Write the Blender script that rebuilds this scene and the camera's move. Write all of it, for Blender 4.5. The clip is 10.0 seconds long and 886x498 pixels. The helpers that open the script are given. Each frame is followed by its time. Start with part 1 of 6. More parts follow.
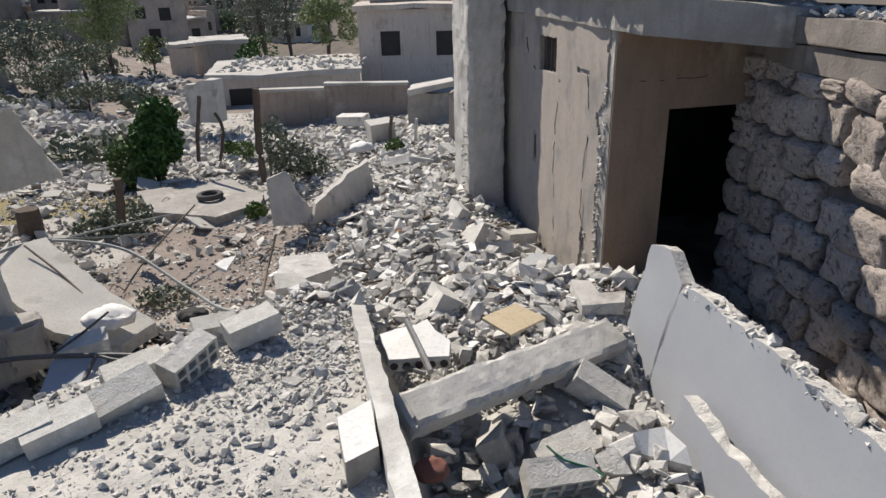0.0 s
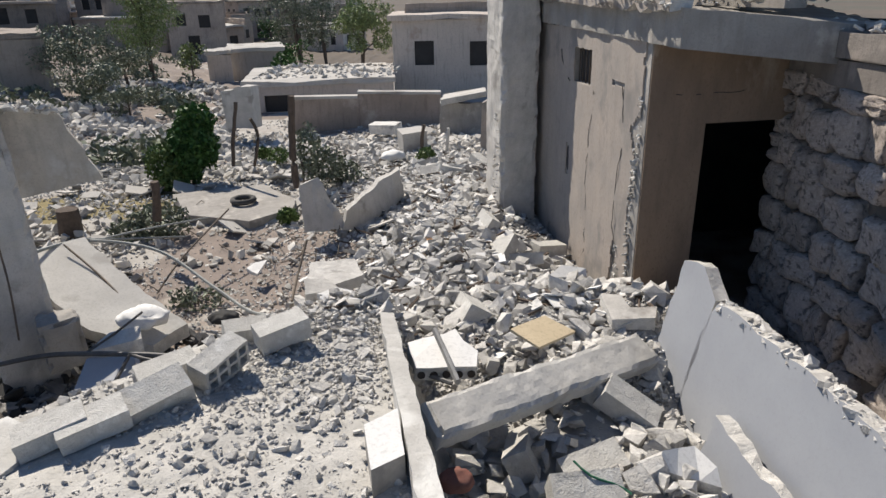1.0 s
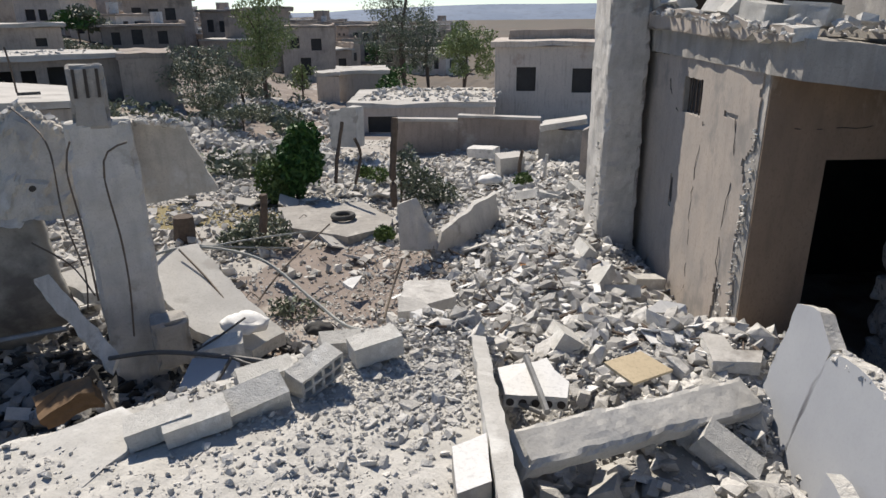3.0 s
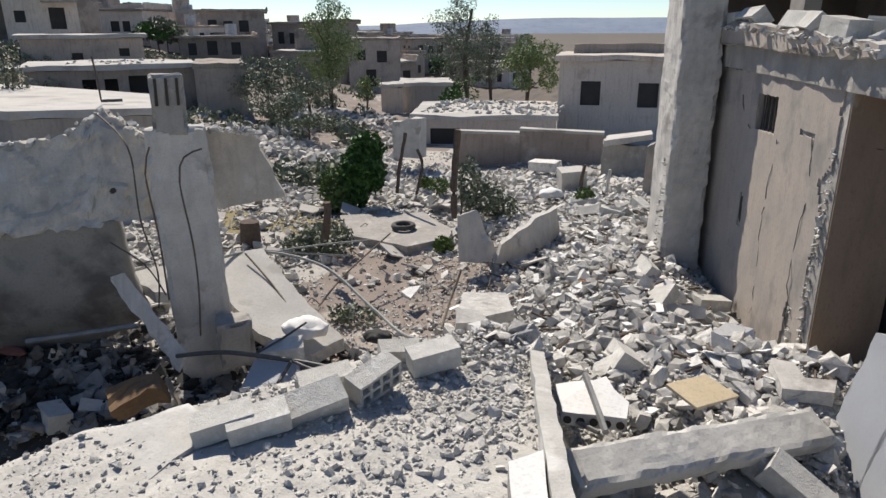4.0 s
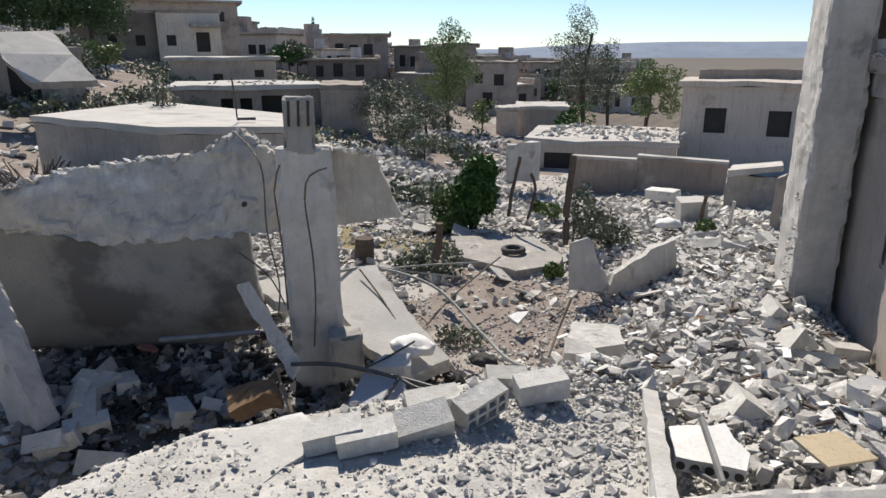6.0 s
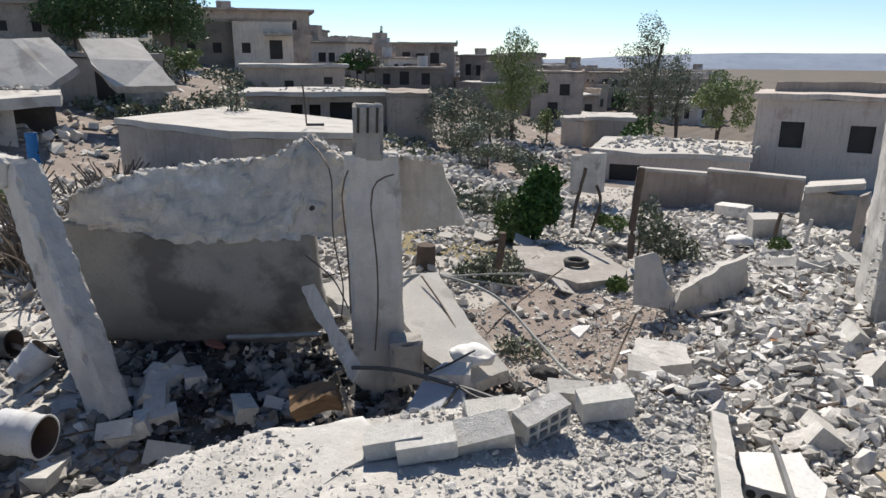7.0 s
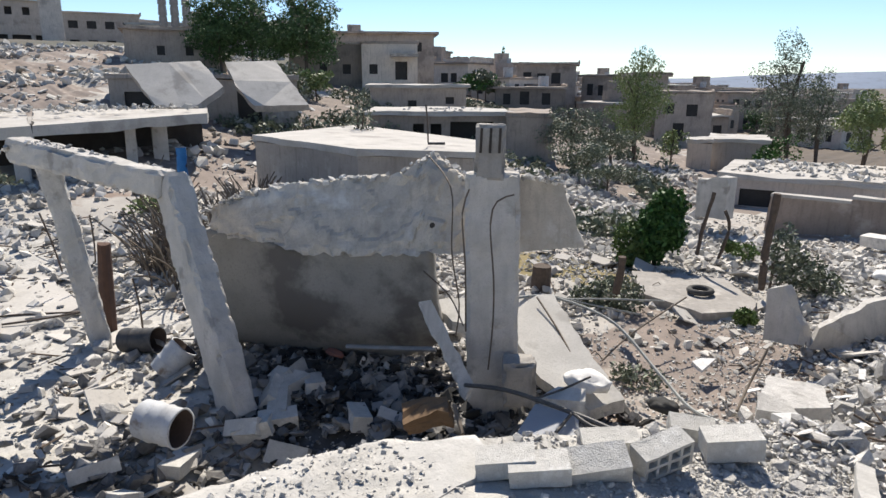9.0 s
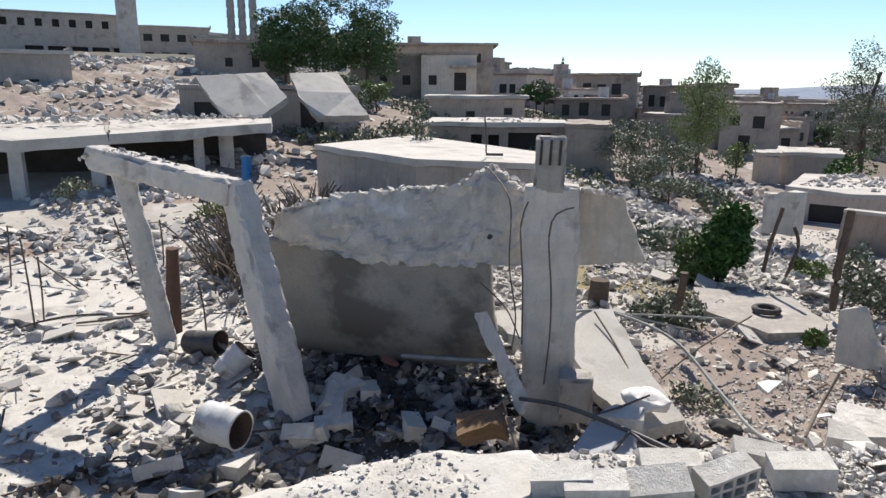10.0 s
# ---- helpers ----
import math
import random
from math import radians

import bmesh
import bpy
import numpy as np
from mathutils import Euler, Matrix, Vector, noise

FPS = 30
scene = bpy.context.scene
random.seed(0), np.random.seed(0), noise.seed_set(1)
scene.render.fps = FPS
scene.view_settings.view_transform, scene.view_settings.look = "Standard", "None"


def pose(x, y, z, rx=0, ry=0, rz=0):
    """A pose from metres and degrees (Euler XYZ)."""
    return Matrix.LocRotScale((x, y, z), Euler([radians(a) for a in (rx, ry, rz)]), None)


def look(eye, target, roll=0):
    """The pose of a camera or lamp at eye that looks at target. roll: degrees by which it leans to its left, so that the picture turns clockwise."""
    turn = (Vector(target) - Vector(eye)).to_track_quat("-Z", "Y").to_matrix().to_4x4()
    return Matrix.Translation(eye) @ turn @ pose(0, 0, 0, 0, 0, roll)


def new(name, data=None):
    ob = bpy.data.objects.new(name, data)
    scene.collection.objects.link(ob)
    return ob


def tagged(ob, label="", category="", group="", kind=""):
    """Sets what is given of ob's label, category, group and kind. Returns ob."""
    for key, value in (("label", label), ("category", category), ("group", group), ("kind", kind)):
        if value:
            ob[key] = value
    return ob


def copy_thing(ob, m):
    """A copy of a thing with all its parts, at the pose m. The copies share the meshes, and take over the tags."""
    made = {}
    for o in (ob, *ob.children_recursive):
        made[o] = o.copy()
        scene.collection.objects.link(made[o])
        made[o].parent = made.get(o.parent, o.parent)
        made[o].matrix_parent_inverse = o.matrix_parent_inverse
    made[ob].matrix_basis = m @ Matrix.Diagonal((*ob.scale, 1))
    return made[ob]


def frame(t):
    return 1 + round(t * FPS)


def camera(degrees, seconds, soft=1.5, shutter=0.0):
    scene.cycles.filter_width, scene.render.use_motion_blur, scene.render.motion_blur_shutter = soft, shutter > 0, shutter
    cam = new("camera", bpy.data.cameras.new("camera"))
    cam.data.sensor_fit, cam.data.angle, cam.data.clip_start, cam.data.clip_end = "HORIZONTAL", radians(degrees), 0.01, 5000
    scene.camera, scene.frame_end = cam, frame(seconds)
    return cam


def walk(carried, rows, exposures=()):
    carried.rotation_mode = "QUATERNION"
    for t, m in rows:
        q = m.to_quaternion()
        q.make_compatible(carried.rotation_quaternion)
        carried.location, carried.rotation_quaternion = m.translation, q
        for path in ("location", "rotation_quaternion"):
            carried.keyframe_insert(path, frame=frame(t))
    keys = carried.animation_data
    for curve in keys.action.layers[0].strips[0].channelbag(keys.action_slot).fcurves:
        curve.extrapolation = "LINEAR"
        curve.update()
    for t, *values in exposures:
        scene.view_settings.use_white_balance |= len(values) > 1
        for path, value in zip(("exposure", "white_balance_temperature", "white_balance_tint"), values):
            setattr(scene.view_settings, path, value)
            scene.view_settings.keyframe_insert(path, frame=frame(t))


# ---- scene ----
cam = camera(67.35, 10.0, soft=1.5)
# seconds, place in metres, turn in degrees
ROWS = [
    (0, 0.000, 0.000, 3.400, 67.73, 1.59, -0.65),
    (0.5, -0.007, -0.002, 3.401, 68.10, 1.39, 0.26),
    (1, -0.016, 0.001, 3.403, 68.59, 1.09, 2.14),
    (1.5, -0.029, 0.000, 3.408, 69.10, 1.04, 3.76),
    (2, -0.042, -0.002, 3.407, 69.76, 0.72, 6.22),
    (3.5, -0.074, -0.014, 3.408, 71.24, 0.53, 12.98),
    (4, -0.090, -0.021, 3.411, 71.79, 0.27, 15.82),
    (4.5, -0.099, -0.016, 3.413, 72.16, 0.05, 18.16),
    (5, -0.103, -0.028, 3.424, 72.91, 0.26, 20.88),
    (6.5, -0.160, -0.030, 3.439, 74.01, -0.24, 28.01),
    (7, -0.181, -0.034, 3.436, 74.36, -0.45, 30.91),
    (7.5, -0.191, -0.046, 3.441, 74.66, -0.69, 33.15),
    (8, -0.194, -0.060, 3.446, 75.09, -0.52, 35.95),
    (8.5, -0.204, -0.067, 3.446, 75.44, -0.33, 38.19),
    (9, -0.215, -0.067, 3.446, 75.91, -0.30, 40.91),
    (9.5, -0.223, -0.076, 3.450, 76.29, -0.37, 43.11),
    (10, -0.234, -0.086, 3.458, 76.75, -0.37, 45.78),
]
walk(cam, [(t, pose(x, y, z, rx, ry, rz)) for t, x, y, z, rx, ry, rz in ROWS], [(0.0, 0.36, 6750, 10), (4.0, 0.36, 6750, 10), (7.0, 0.46, 6700, 10), (10.0, 0.66, 6700, 10)])

# ---- light ----
world = bpy.data.worlds.new("sky")
scene.world = world
world.use_nodes = True
wn, wl = world.node_tree.nodes, world.node_tree.links
sky = wn.new("ShaderNodeTexSky")
sky.sky_type = "NISHITA"
sky.sun_disc = False
SUN_EL, SUN_AZ = radians(46), radians(-39)
sky.sun_elevation, sky.sun_rotation = SUN_EL, SUN_AZ
sky.altitude, sky.dust_density, sky.air_density, sky.ozone_density = 1500, 0.0, 1.0, 5.0
wl.new(sky.outputs[0], wn["Background"].inputs[0])
wn["Background"].inputs[1].default_value = 0.093
sun = new("sun", bpy.data.lights.new("sun", "SUN"))
sun.data.energy, sun.data.angle, sun.data.color = 5.0, radians(0.53), (1.0, 0.94, 0.85)
to_sun = Vector((math.sin(SUN_AZ) * math.cos(SUN_EL), math.cos(SUN_AZ) * math.cos(SUN_EL), math.sin(SUN_EL)))
sun.matrix_world = look(to_sun * 50, (0, 0, 0))


# ---- materials ----
def surface(name, a, b, scale=3.0, rough=0.9, bump=0.3, fine=60.0, stain=None, stain_scale=0.8, stain_at=0.6, island=0.0, each=0.0, metal=0.0, streak=1.0, speck=1.0, drip=0.0):
    """Two-tone surface with coarse mottling, fine grain and relief; stain: a third colour in patches; island, each: brightness spread per piece; drip: strength of dark run-off streaks."""
    m = bpy.data.materials.new(name)
    m.use_nodes = True
    n, l = m.node_tree.nodes, m.node_tree.links
    bsdf = n["Principled BSDF"]
    bsdf.inputs["Roughness"].default_value = rough
    bsdf.inputs["Metallic"].default_value = metal
    bsdf.inputs["Specular IOR Level"].default_value = 0.25
    co = n.new("ShaderNodeTexCoord")
    mp = n.new("ShaderNodeMapping")
    mp.inputs["Scale"].default_value = (1, 1, streak)
    l.new(co.outputs["Object"], mp.inputs[0])

    def noise_node(s, detail):
        t = n.new("ShaderNodeTexNoise")
        t.inputs["Scale"].default_value, t.inputs["Detail"].default_value = s, detail
        t.inputs["Roughness"].default_value = 0.62
        l.new(mp.outputs[0], t.inputs["Vector"])
        return t

    def mix(kind, fac, x, y):
        t = n.new("ShaderNodeMix")
        t.data_type, t.blend_type = "RGBA", kind
        for sock, v in ((t.inputs[0], fac), (t.inputs[6], x), (t.inputs[7], y)):
            if isinstance(v, bpy.types.NodeSocket):
                l.new(v, sock)
            elif isinstance(v, tuple):
                sock.default_value = (*v, 1)
            else:
                sock.default_value = v
        return t.outputs[2]

    def ramp(v, lo, hi):
        t = n.new("ShaderNodeMapRange")
        t.inputs[1].default_value, t.inputs[2].default_value = lo, hi
        l.new(v, t.inputs[0])
        return t.outputs[0]

    coarse, grain, grit = noise_node(scale, 8), noise_node(fine, 4), noise_node(fine * 3.3, 2)
    col = mix("MIX", ramp(coarse.outputs[0], 0.35, 0.65), a, b)
    dark = tuple(c * 0.62 for c in a)
    col = mix("MIX", ramp(grain.outputs[0], 0.52, 0.52 + 0.3 / speck), col, dark)
    col = mix("MIX", ramp(grit.outputs[0], 0.5, 0.5 + 0.35 / speck), col, tuple(c * 0.8 for c in a))
    if stain:
        patch = noise_node(stain_scale, 8)
        col = mix("MIX", ramp(patch.outputs[0], stain_at - 0.02, stain_at + 0.07), col, stain)
    if drip:
        run = n.new("ShaderNodeMapping")
        run.inputs["Scale"].default_value = (1, 1, 0.16)
        l.new(co.outputs["Object"], run.inputs[0])
        lines = n.new("ShaderNodeTexNoise")
        lines.inputs["Scale"].default_value, lines.inputs["Detail"].default_value = 9.0, 6
        l.new(run.outputs[0], lines.inputs["Vector"])
        k = n.new("ShaderNodeMath")
        k.operation = "MULTIPLY"
        k.inputs[1].default_value = drip
        l.new(ramp(lines.outputs[0], 0.52, 0.72), k.inputs[0])
        col = mix("MIX", k.outputs[0], col, tuple(c * 0.5 for c in b))
    for amount, kind in ((island, "island"), (each, "each")):
        if amount:
            if kind == "island":
                r = n.new("ShaderNodeNewGeometry").outputs["Random Per Island"]
            else:
                r = n.new("ShaderNodeObjectInfo").outputs["Random"]
            t = n.new("ShaderNodeMapRange")
            t.inputs[3].default_value, t.inputs[4].default_value = 1 - amount, 1 + amount * 0.6
            l.new(r, t.inputs[0])
            c = n.new("ShaderNodeCombineColor")
            for k in range(3):
                l.new(t.outputs[0], c.inputs[k])
            col = mix("MULTIPLY", 1.0, col, c.outputs[0])
    l.new(col, bsdf.inputs["Base Color"])
    if bump:
        add = n.new("ShaderNodeMath")
        add.operation = "MULTIPLY_ADD"
        add.inputs[1].default_value = 0.3
        l.new(grain.outputs[0], add.inputs[0])
        l.new(coarse.outputs[0], add.inputs[2])
        more = n.new("ShaderNodeMath")
        more.operation = "MULTIPLY_ADD"
        more.inputs[1].default_value = 0.14
        l.new(grit.outputs[0], more.inputs[0])
        l.new(add.outputs[0], more.inputs[2])
        bp = n.new("ShaderNodeBump")
        bp.inputs["Strength"].default_value, bp.inputs["Distance"].default_value = bump, 0.022
        l.new(more.outputs[0], bp.inputs["Height"])
        l.new(bp.outputs[0], bsdf.inputs["Normal"])
    return m


DUSTY = surface("dusty_concrete", (0.5, 0.485, 0.455), (0.4, 0.385, 0.36), 5.0, 0.95, 0.7, 50, (0.6, 0.59, 0.56), 2.0, 0.55)
CONCRETE = surface("weathered_concrete", (0.55, 0.525, 0.49), (0.42, 0.4, 0.37), 3.4, 0.92, 0.6, 60, (0.31, 0.29, 0.265), 2.2, 0.6, drip=0.25)
CONCRETE_DARK = surface("stained_concrete", (0.36, 0.338, 0.31), (0.265, 0.248, 0.228), 3.4, 0.92, 0.6, 55, (0.45, 0.42, 0.38), 2.2, 0.6, drip=0.3)
PLASTER = surface("weathered_plaster", (0.4, 0.345, 0.3), (0.32, 0.29, 0.262), 2.4, 0.93, 0.3, 40, (0.25, 0.23, 0.212), 2.0, 0.56, streak=0.65, drip=0.22)
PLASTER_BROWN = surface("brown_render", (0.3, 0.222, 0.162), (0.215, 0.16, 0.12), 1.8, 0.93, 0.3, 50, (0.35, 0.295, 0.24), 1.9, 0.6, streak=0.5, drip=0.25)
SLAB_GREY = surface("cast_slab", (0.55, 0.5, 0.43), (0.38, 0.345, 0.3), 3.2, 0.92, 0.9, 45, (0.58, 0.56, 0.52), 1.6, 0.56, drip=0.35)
# Slab underside: base darkened for its shade, with random dark blotches on top.
SLAB_UNDER_SHADE = surface("shade_dark_cast_underside", (0.27, 0.257, 0.235), (0.2, 0.19, 0.175), 1.6, 0.9, 0.2, 40, (0.12, 0.112, 0.104), 0.8, 0.53)
BROKEN = surface("broken_edge", (0.62, 0.6, 0.56), (0.45, 0.43, 0.4), 14, 0.95, 1.0, 60)
RUBBLE = surface("rubble", (0.62, 0.6, 0.565), (0.46, 0.44, 0.41), 12, 0.95, 1.0, 70, (0.33, 0.315, 0.285), 5.0, 0.6, island=0.42)
RUBBLE_FAR = surface("pale_stones", (0.6, 0.575, 0.53), (0.45, 0.425, 0.385), 5, 0.95, 0.6, 30, island=0.45)
CHUNK = surface("concrete_chunk_face", (0.62, 0.6, 0.565), (0.46, 0.44, 0.415), 9, 0.95, 1.0, 50, (0.34, 0.325, 0.3), 4.0, 0.58, each=0.3)
BLOCK = surface("hollow_block_concrete", (0.56, 0.545, 0.51), (0.44, 0.425, 0.395), 10, 0.95, 0.8, 80, (0.64, 0.63, 0.6), 5.0, 0.58, each=0.14)
WHITE = surface("whitewash", (0.72, 0.71, 0.69), (0.62, 0.61, 0.59), 3, 0.85, 0.15, 40)
PAINT_BLUE = surface("pale_grey_blue_paint", (0.36, 0.37, 0.39), (0.31, 0.32, 0.345), 1.2, 0.7, 0.08, 40, (0.3, 0.3, 0.32), 2.3, 0.69, speck=0.25)
TAN = surface("tan_board", (0.6, 0.49, 0.33), (0.52, 0.42, 0.28), 3, 0.8, 0.1, 40)
STONE = surface("limestone_block", (0.52, 0.45, 0.4), (0.34, 0.295, 0.265), 11, 0.95, 1.0, 42, (0.15, 0.133, 0.122), 6.0, 0.56, each=0.22)
BAND = surface("blackened_concrete_band", (0.24, 0.215, 0.195), (0.165, 0.148, 0.135), 4, 0.95, 0.7, 50, (0.3, 0.265, 0.235), 2.4, 0.58, drip=0.5)
MORTAR = surface("earth_mortar", (0.17, 0.148, 0.13), (0.11, 0.097, 0.085), 5, 0.95, 0.8, 30)
STEEL = surface("rusty_steel", (0.1, 0.085, 0.075), (0.16, 0.12, 0.09), 12, 0.7, 0.3, 90, metal=0.4)
DARK_METAL = surface("dark_painted_metal", (0.06, 0.06, 0.062), (0.1, 0.095, 0.09), 8, 0.55, 0.1, 60, metal=0.3)
ALU = surface("grey_metal_profile", (0.25, 0.25, 0.245), (0.18, 0.175, 0.17), 8, 0.5, 0.1, 60, metal=0.5)
BARK = surface("bark", (0.13, 0.1, 0.08), (0.085, 0.066, 0.053), 14, 0.95, 0.7, 60)
DRY = surface("dry_twig", (0.2, 0.165, 0.13), (0.13, 0.11, 0.09), 8, 0.95, 0.3, 60)
# Near-black for rooms, bays and hollows: their shade put into the colour.
INTERIOR = surface("shade_dark_interior", (0.07, 0.06, 0.053), (0.045, 0.038, 0.034), 2, 0.95, 0.2, 30)
ROOF_LIGHT = surface("sunlit_cement_roof", (0.5, 0.475, 0.44), (0.4, 0.38, 0.35), 1.2, 0.95, 0.25, 20, (0.3, 0.28, 0.255), 0.6, 0.58)
TOWN = surface("town_render", (0.46, 0.385, 0.322), (0.33, 0.285, 0.247), 0.9, 0.95, 0.2, 8, (0.24, 0.205, 0.178), 0.5, 0.56, each=0.34, drip=0.4)
TOWN_PALE = surface("pale_town_render", (0.66, 0.58, 0.5), (0.52, 0.455, 0.395), 0.9, 0.95, 0.2, 8, (0.4, 0.345, 0.295), 0.5, 0.58, each=0.24, drip=0.5)
WINDOW_DARK = surface("dark_opening", (0.035, 0.033, 0.032), (0.05, 0.046, 0.044), 2, 0.6, 0.0, 30)
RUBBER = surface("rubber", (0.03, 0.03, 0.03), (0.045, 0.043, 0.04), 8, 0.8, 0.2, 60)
BLUE = surface("blue_plastic", (0.02, 0.14, 0.36), (0.03, 0.17, 0.4), 4, 0.5, 0.05, 40)
BARREL = surface("dusty_white_metal", (0.5, 0.51, 0.52), (0.4, 0.4, 0.4), 4, 0.6, 0.1, 40, (0.2, 0.16, 0.13), 3, 0.6)
ORANGE = surface("orange_cloth", (0.5, 0.23, 0.05), (0.4, 0.2, 0.07), 8, 0.9, 0.3, 40)
RED = surface("red_cloth", (0.22, 0.09, 0.07), (0.17, 0.09, 0.075), 8, 0.9, 0.3, 40)
CARD = surface("brown_cardboard", (0.2, 0.125, 0.07), (0.14, 0.095, 0.06), 5, 0.9, 0.1, 40)
HOSE = surface("grey_hose", (0.33, 0.34, 0.32), (0.25, 0.255, 0.24), 8, 0.6, 0.05, 50)
# Blue-grey tint puts the haze of distance into the hills' colour.
HILL = surface("hazy_far_hill", (0.2, 0.24, 0.31), (0.16, 0.2, 0.27), 0.004, 1.0, 0.0, 0.02)


def leaf_material(name, a, b):
    m = surface(name, a, b, 1.5, 0.6, 0.0, 30, island=0.45)
    m.node_tree.nodes["Principled BSDF"].inputs["Subsurface Weight"].default_value = 0.0
    return m


LEAF_DARK = leaf_material("dark_citrus_leaf", (0.05, 0.12, 0.03), (0.085, 0.17, 0.045))
LEAF_LIGHT = leaf_material("light_leaf", (0.1, 0.155, 0.045), (0.13, 0.19, 0.06))
LEAF_MID = leaf_material("green_leaf", (0.07, 0.125, 0.045), (0.1, 0.16, 0.06))
LEAF_GREY = leaf_material("dusty_olive_leaf", (0.15, 0.175, 0.12), (0.2, 0.22, 0.15))
LEAF_WILLOW = leaf_material("pale_green_leaf", (0.18, 0.23, 0.085), (0.24, 0.28, 0.12))


def ground_material():
    """Pale dust over brown earth, with dry yellow grass in patches."""
    m = surface("dusty_ground", (0.43, 0.405, 0.37), (0.33, 0.308, 0.28), 1.3, 0.95, 0.7, 40, (0.24, 0.185, 0.15), 0.45, 0.55)
    return m


GROUND = ground_material()
EARTH = surface("red_brown_earth", (0.255, 0.21, 0.182), (0.19, 0.16, 0.14), 2.0, 0.95, 0.7, 30, (0.35, 0.31, 0.27), 1.2, 0.6)
GRAVEL = surface("crushed_concrete", (0.52, 0.5, 0.465), (0.41, 0.395, 0.365), 5.0, 0.95, 1.0, 55, (0.33, 0.315, 0.29), 2.2, 0.58)
GRASS = surface("dry_grass_mat", (0.25, 0.2, 0.1), (0.17, 0.15, 0.075), 4.0, 0.95, 0.6, 50)
# Pit ground and rubble: soot blotches on a base darkened for shade.
SOOT_SHADE_EARTH = surface("burnt_shade_dark_earth", (0.11, 0.103, 0.096), (0.05, 0.047, 0.044), 3.0, 0.95, 0.9, 40, (0.22, 0.21, 0.195), 2.2, 0.6)
RUBBLE_SOOT_SHADE = surface("sooty_shade_dark_rubble", (0.27, 0.258, 0.243), (0.17, 0.163, 0.155), 6, 0.95, 1.0, 60, (0.05, 0.047, 0.044), 1.1, 0.53, island=0.4)
PALE_SLAB = surface("pale_dusty_slab", (0.52, 0.505, 0.475), (0.42, 0.405, 0.38), 2.2, 0.92, 0.4, 45, (0.35, 0.335, 0.31), 1.8, 0.6)
CLOD = surface("crushed_concrete_clod", (0.6, 0.58, 0.545), (0.47, 0.45, 0.42), 14, 0.95, 1.0, 80, island=0.2)
# Pit chunks: the chunk colour darkened to carry the pit's shade.
SHADE_DARK_CHUNK = surface("shade_dark_concrete_chunk", (0.34, 0.328, 0.31), (0.21, 0.202, 0.193), 7, 0.95, 1.0, 50, (0.08, 0.075, 0.07), 2.2, 0.55, each=0.4)
FIELD = surface("far_fields", (0.15, 0.122, 0.098), (0.105, 0.092, 0.078), 0.02, 1.0, 0.0, 0.3, (0.1, 0.1, 0.08), 0.012, 0.55)


# ---- helpers of this scene ----
def mesh_of(bm, name, mat, smooth=False):
    me = bpy.data.meshes.new(name)
    bmesh.ops.recalc_face_normals(bm, faces=bm.faces)
    bm.to_mesh(me)
    bm.free()
    for mm in mat if isinstance(mat, (list, tuple)) else [mat]:
        me.materials.append(mm)
    if smooth:
        me.polygons.foreach_set("use_smooth", [True] * len(me.polygons))
    return me


def part(name, bm, material, parent, label="", smooth=False):
    """Link a bmesh (or a ready mesh) as one mesh object under a thing or a part."""
    me = bm if isinstance(bm, bpy.types.Mesh) else mesh_of(bm, name, material, smooth)
    ob = new(name, me)
    if parent is not None:
        ob.parent = parent
    return tagged(ob, label)


def thing(name, label, category, m=None, group="", kind=""):
    ob = new(name)
    ob.empty_display_size = 0.1
    if m is not None:
        ob.matrix_world = m
    return tagged(ob, label, category, group, kind)


def solo(name, bm, mat, label, category, group="", kind="", m=None, smooth=False):
    """A thing that is one mesh."""
    ob = part(name, bm, mat, None, "", smooth)
    if m is not None:
        ob.matrix_world = m
    return tagged(ob, label, category, group, kind)


def box(bm, size, at=(0, 0, 0), rot=(0, 0, 0), cuts=0, rough=0.0, seed=0.0, mat=0):
    """A box centred at a place; cuts and rough break its faces up."""
    tmp = bmesh.new()
    bmesh.ops.create_cube(tmp, size=1.0)
    if cuts:
        bmesh.ops.subdivide_edges(tmp, edges=tmp.edges[:], cuts=cuts, use_grid_fill=True)
    m = pose(*at, *rot)
    s = Vector((seed * 3.1, seed * 1.7, seed))
    made = {}
    for v in tmp.verts:
        p = Vector((v.co.x * size[0], v.co.y * size[1], v.co.z * size[2]))
        if rough:
            p += noise.noise_vector(p * 3.0 + s) * rough + noise.noise_vector(p * 14.0 + s) * rough * 0.6
        made[v.index] = bm.verts.new(m @ p)
    for f in tmp.faces:
        bm.faces.new([made[v.index] for v in f.verts]).material_index = mat
    tmp.free()
    return list(made.values())


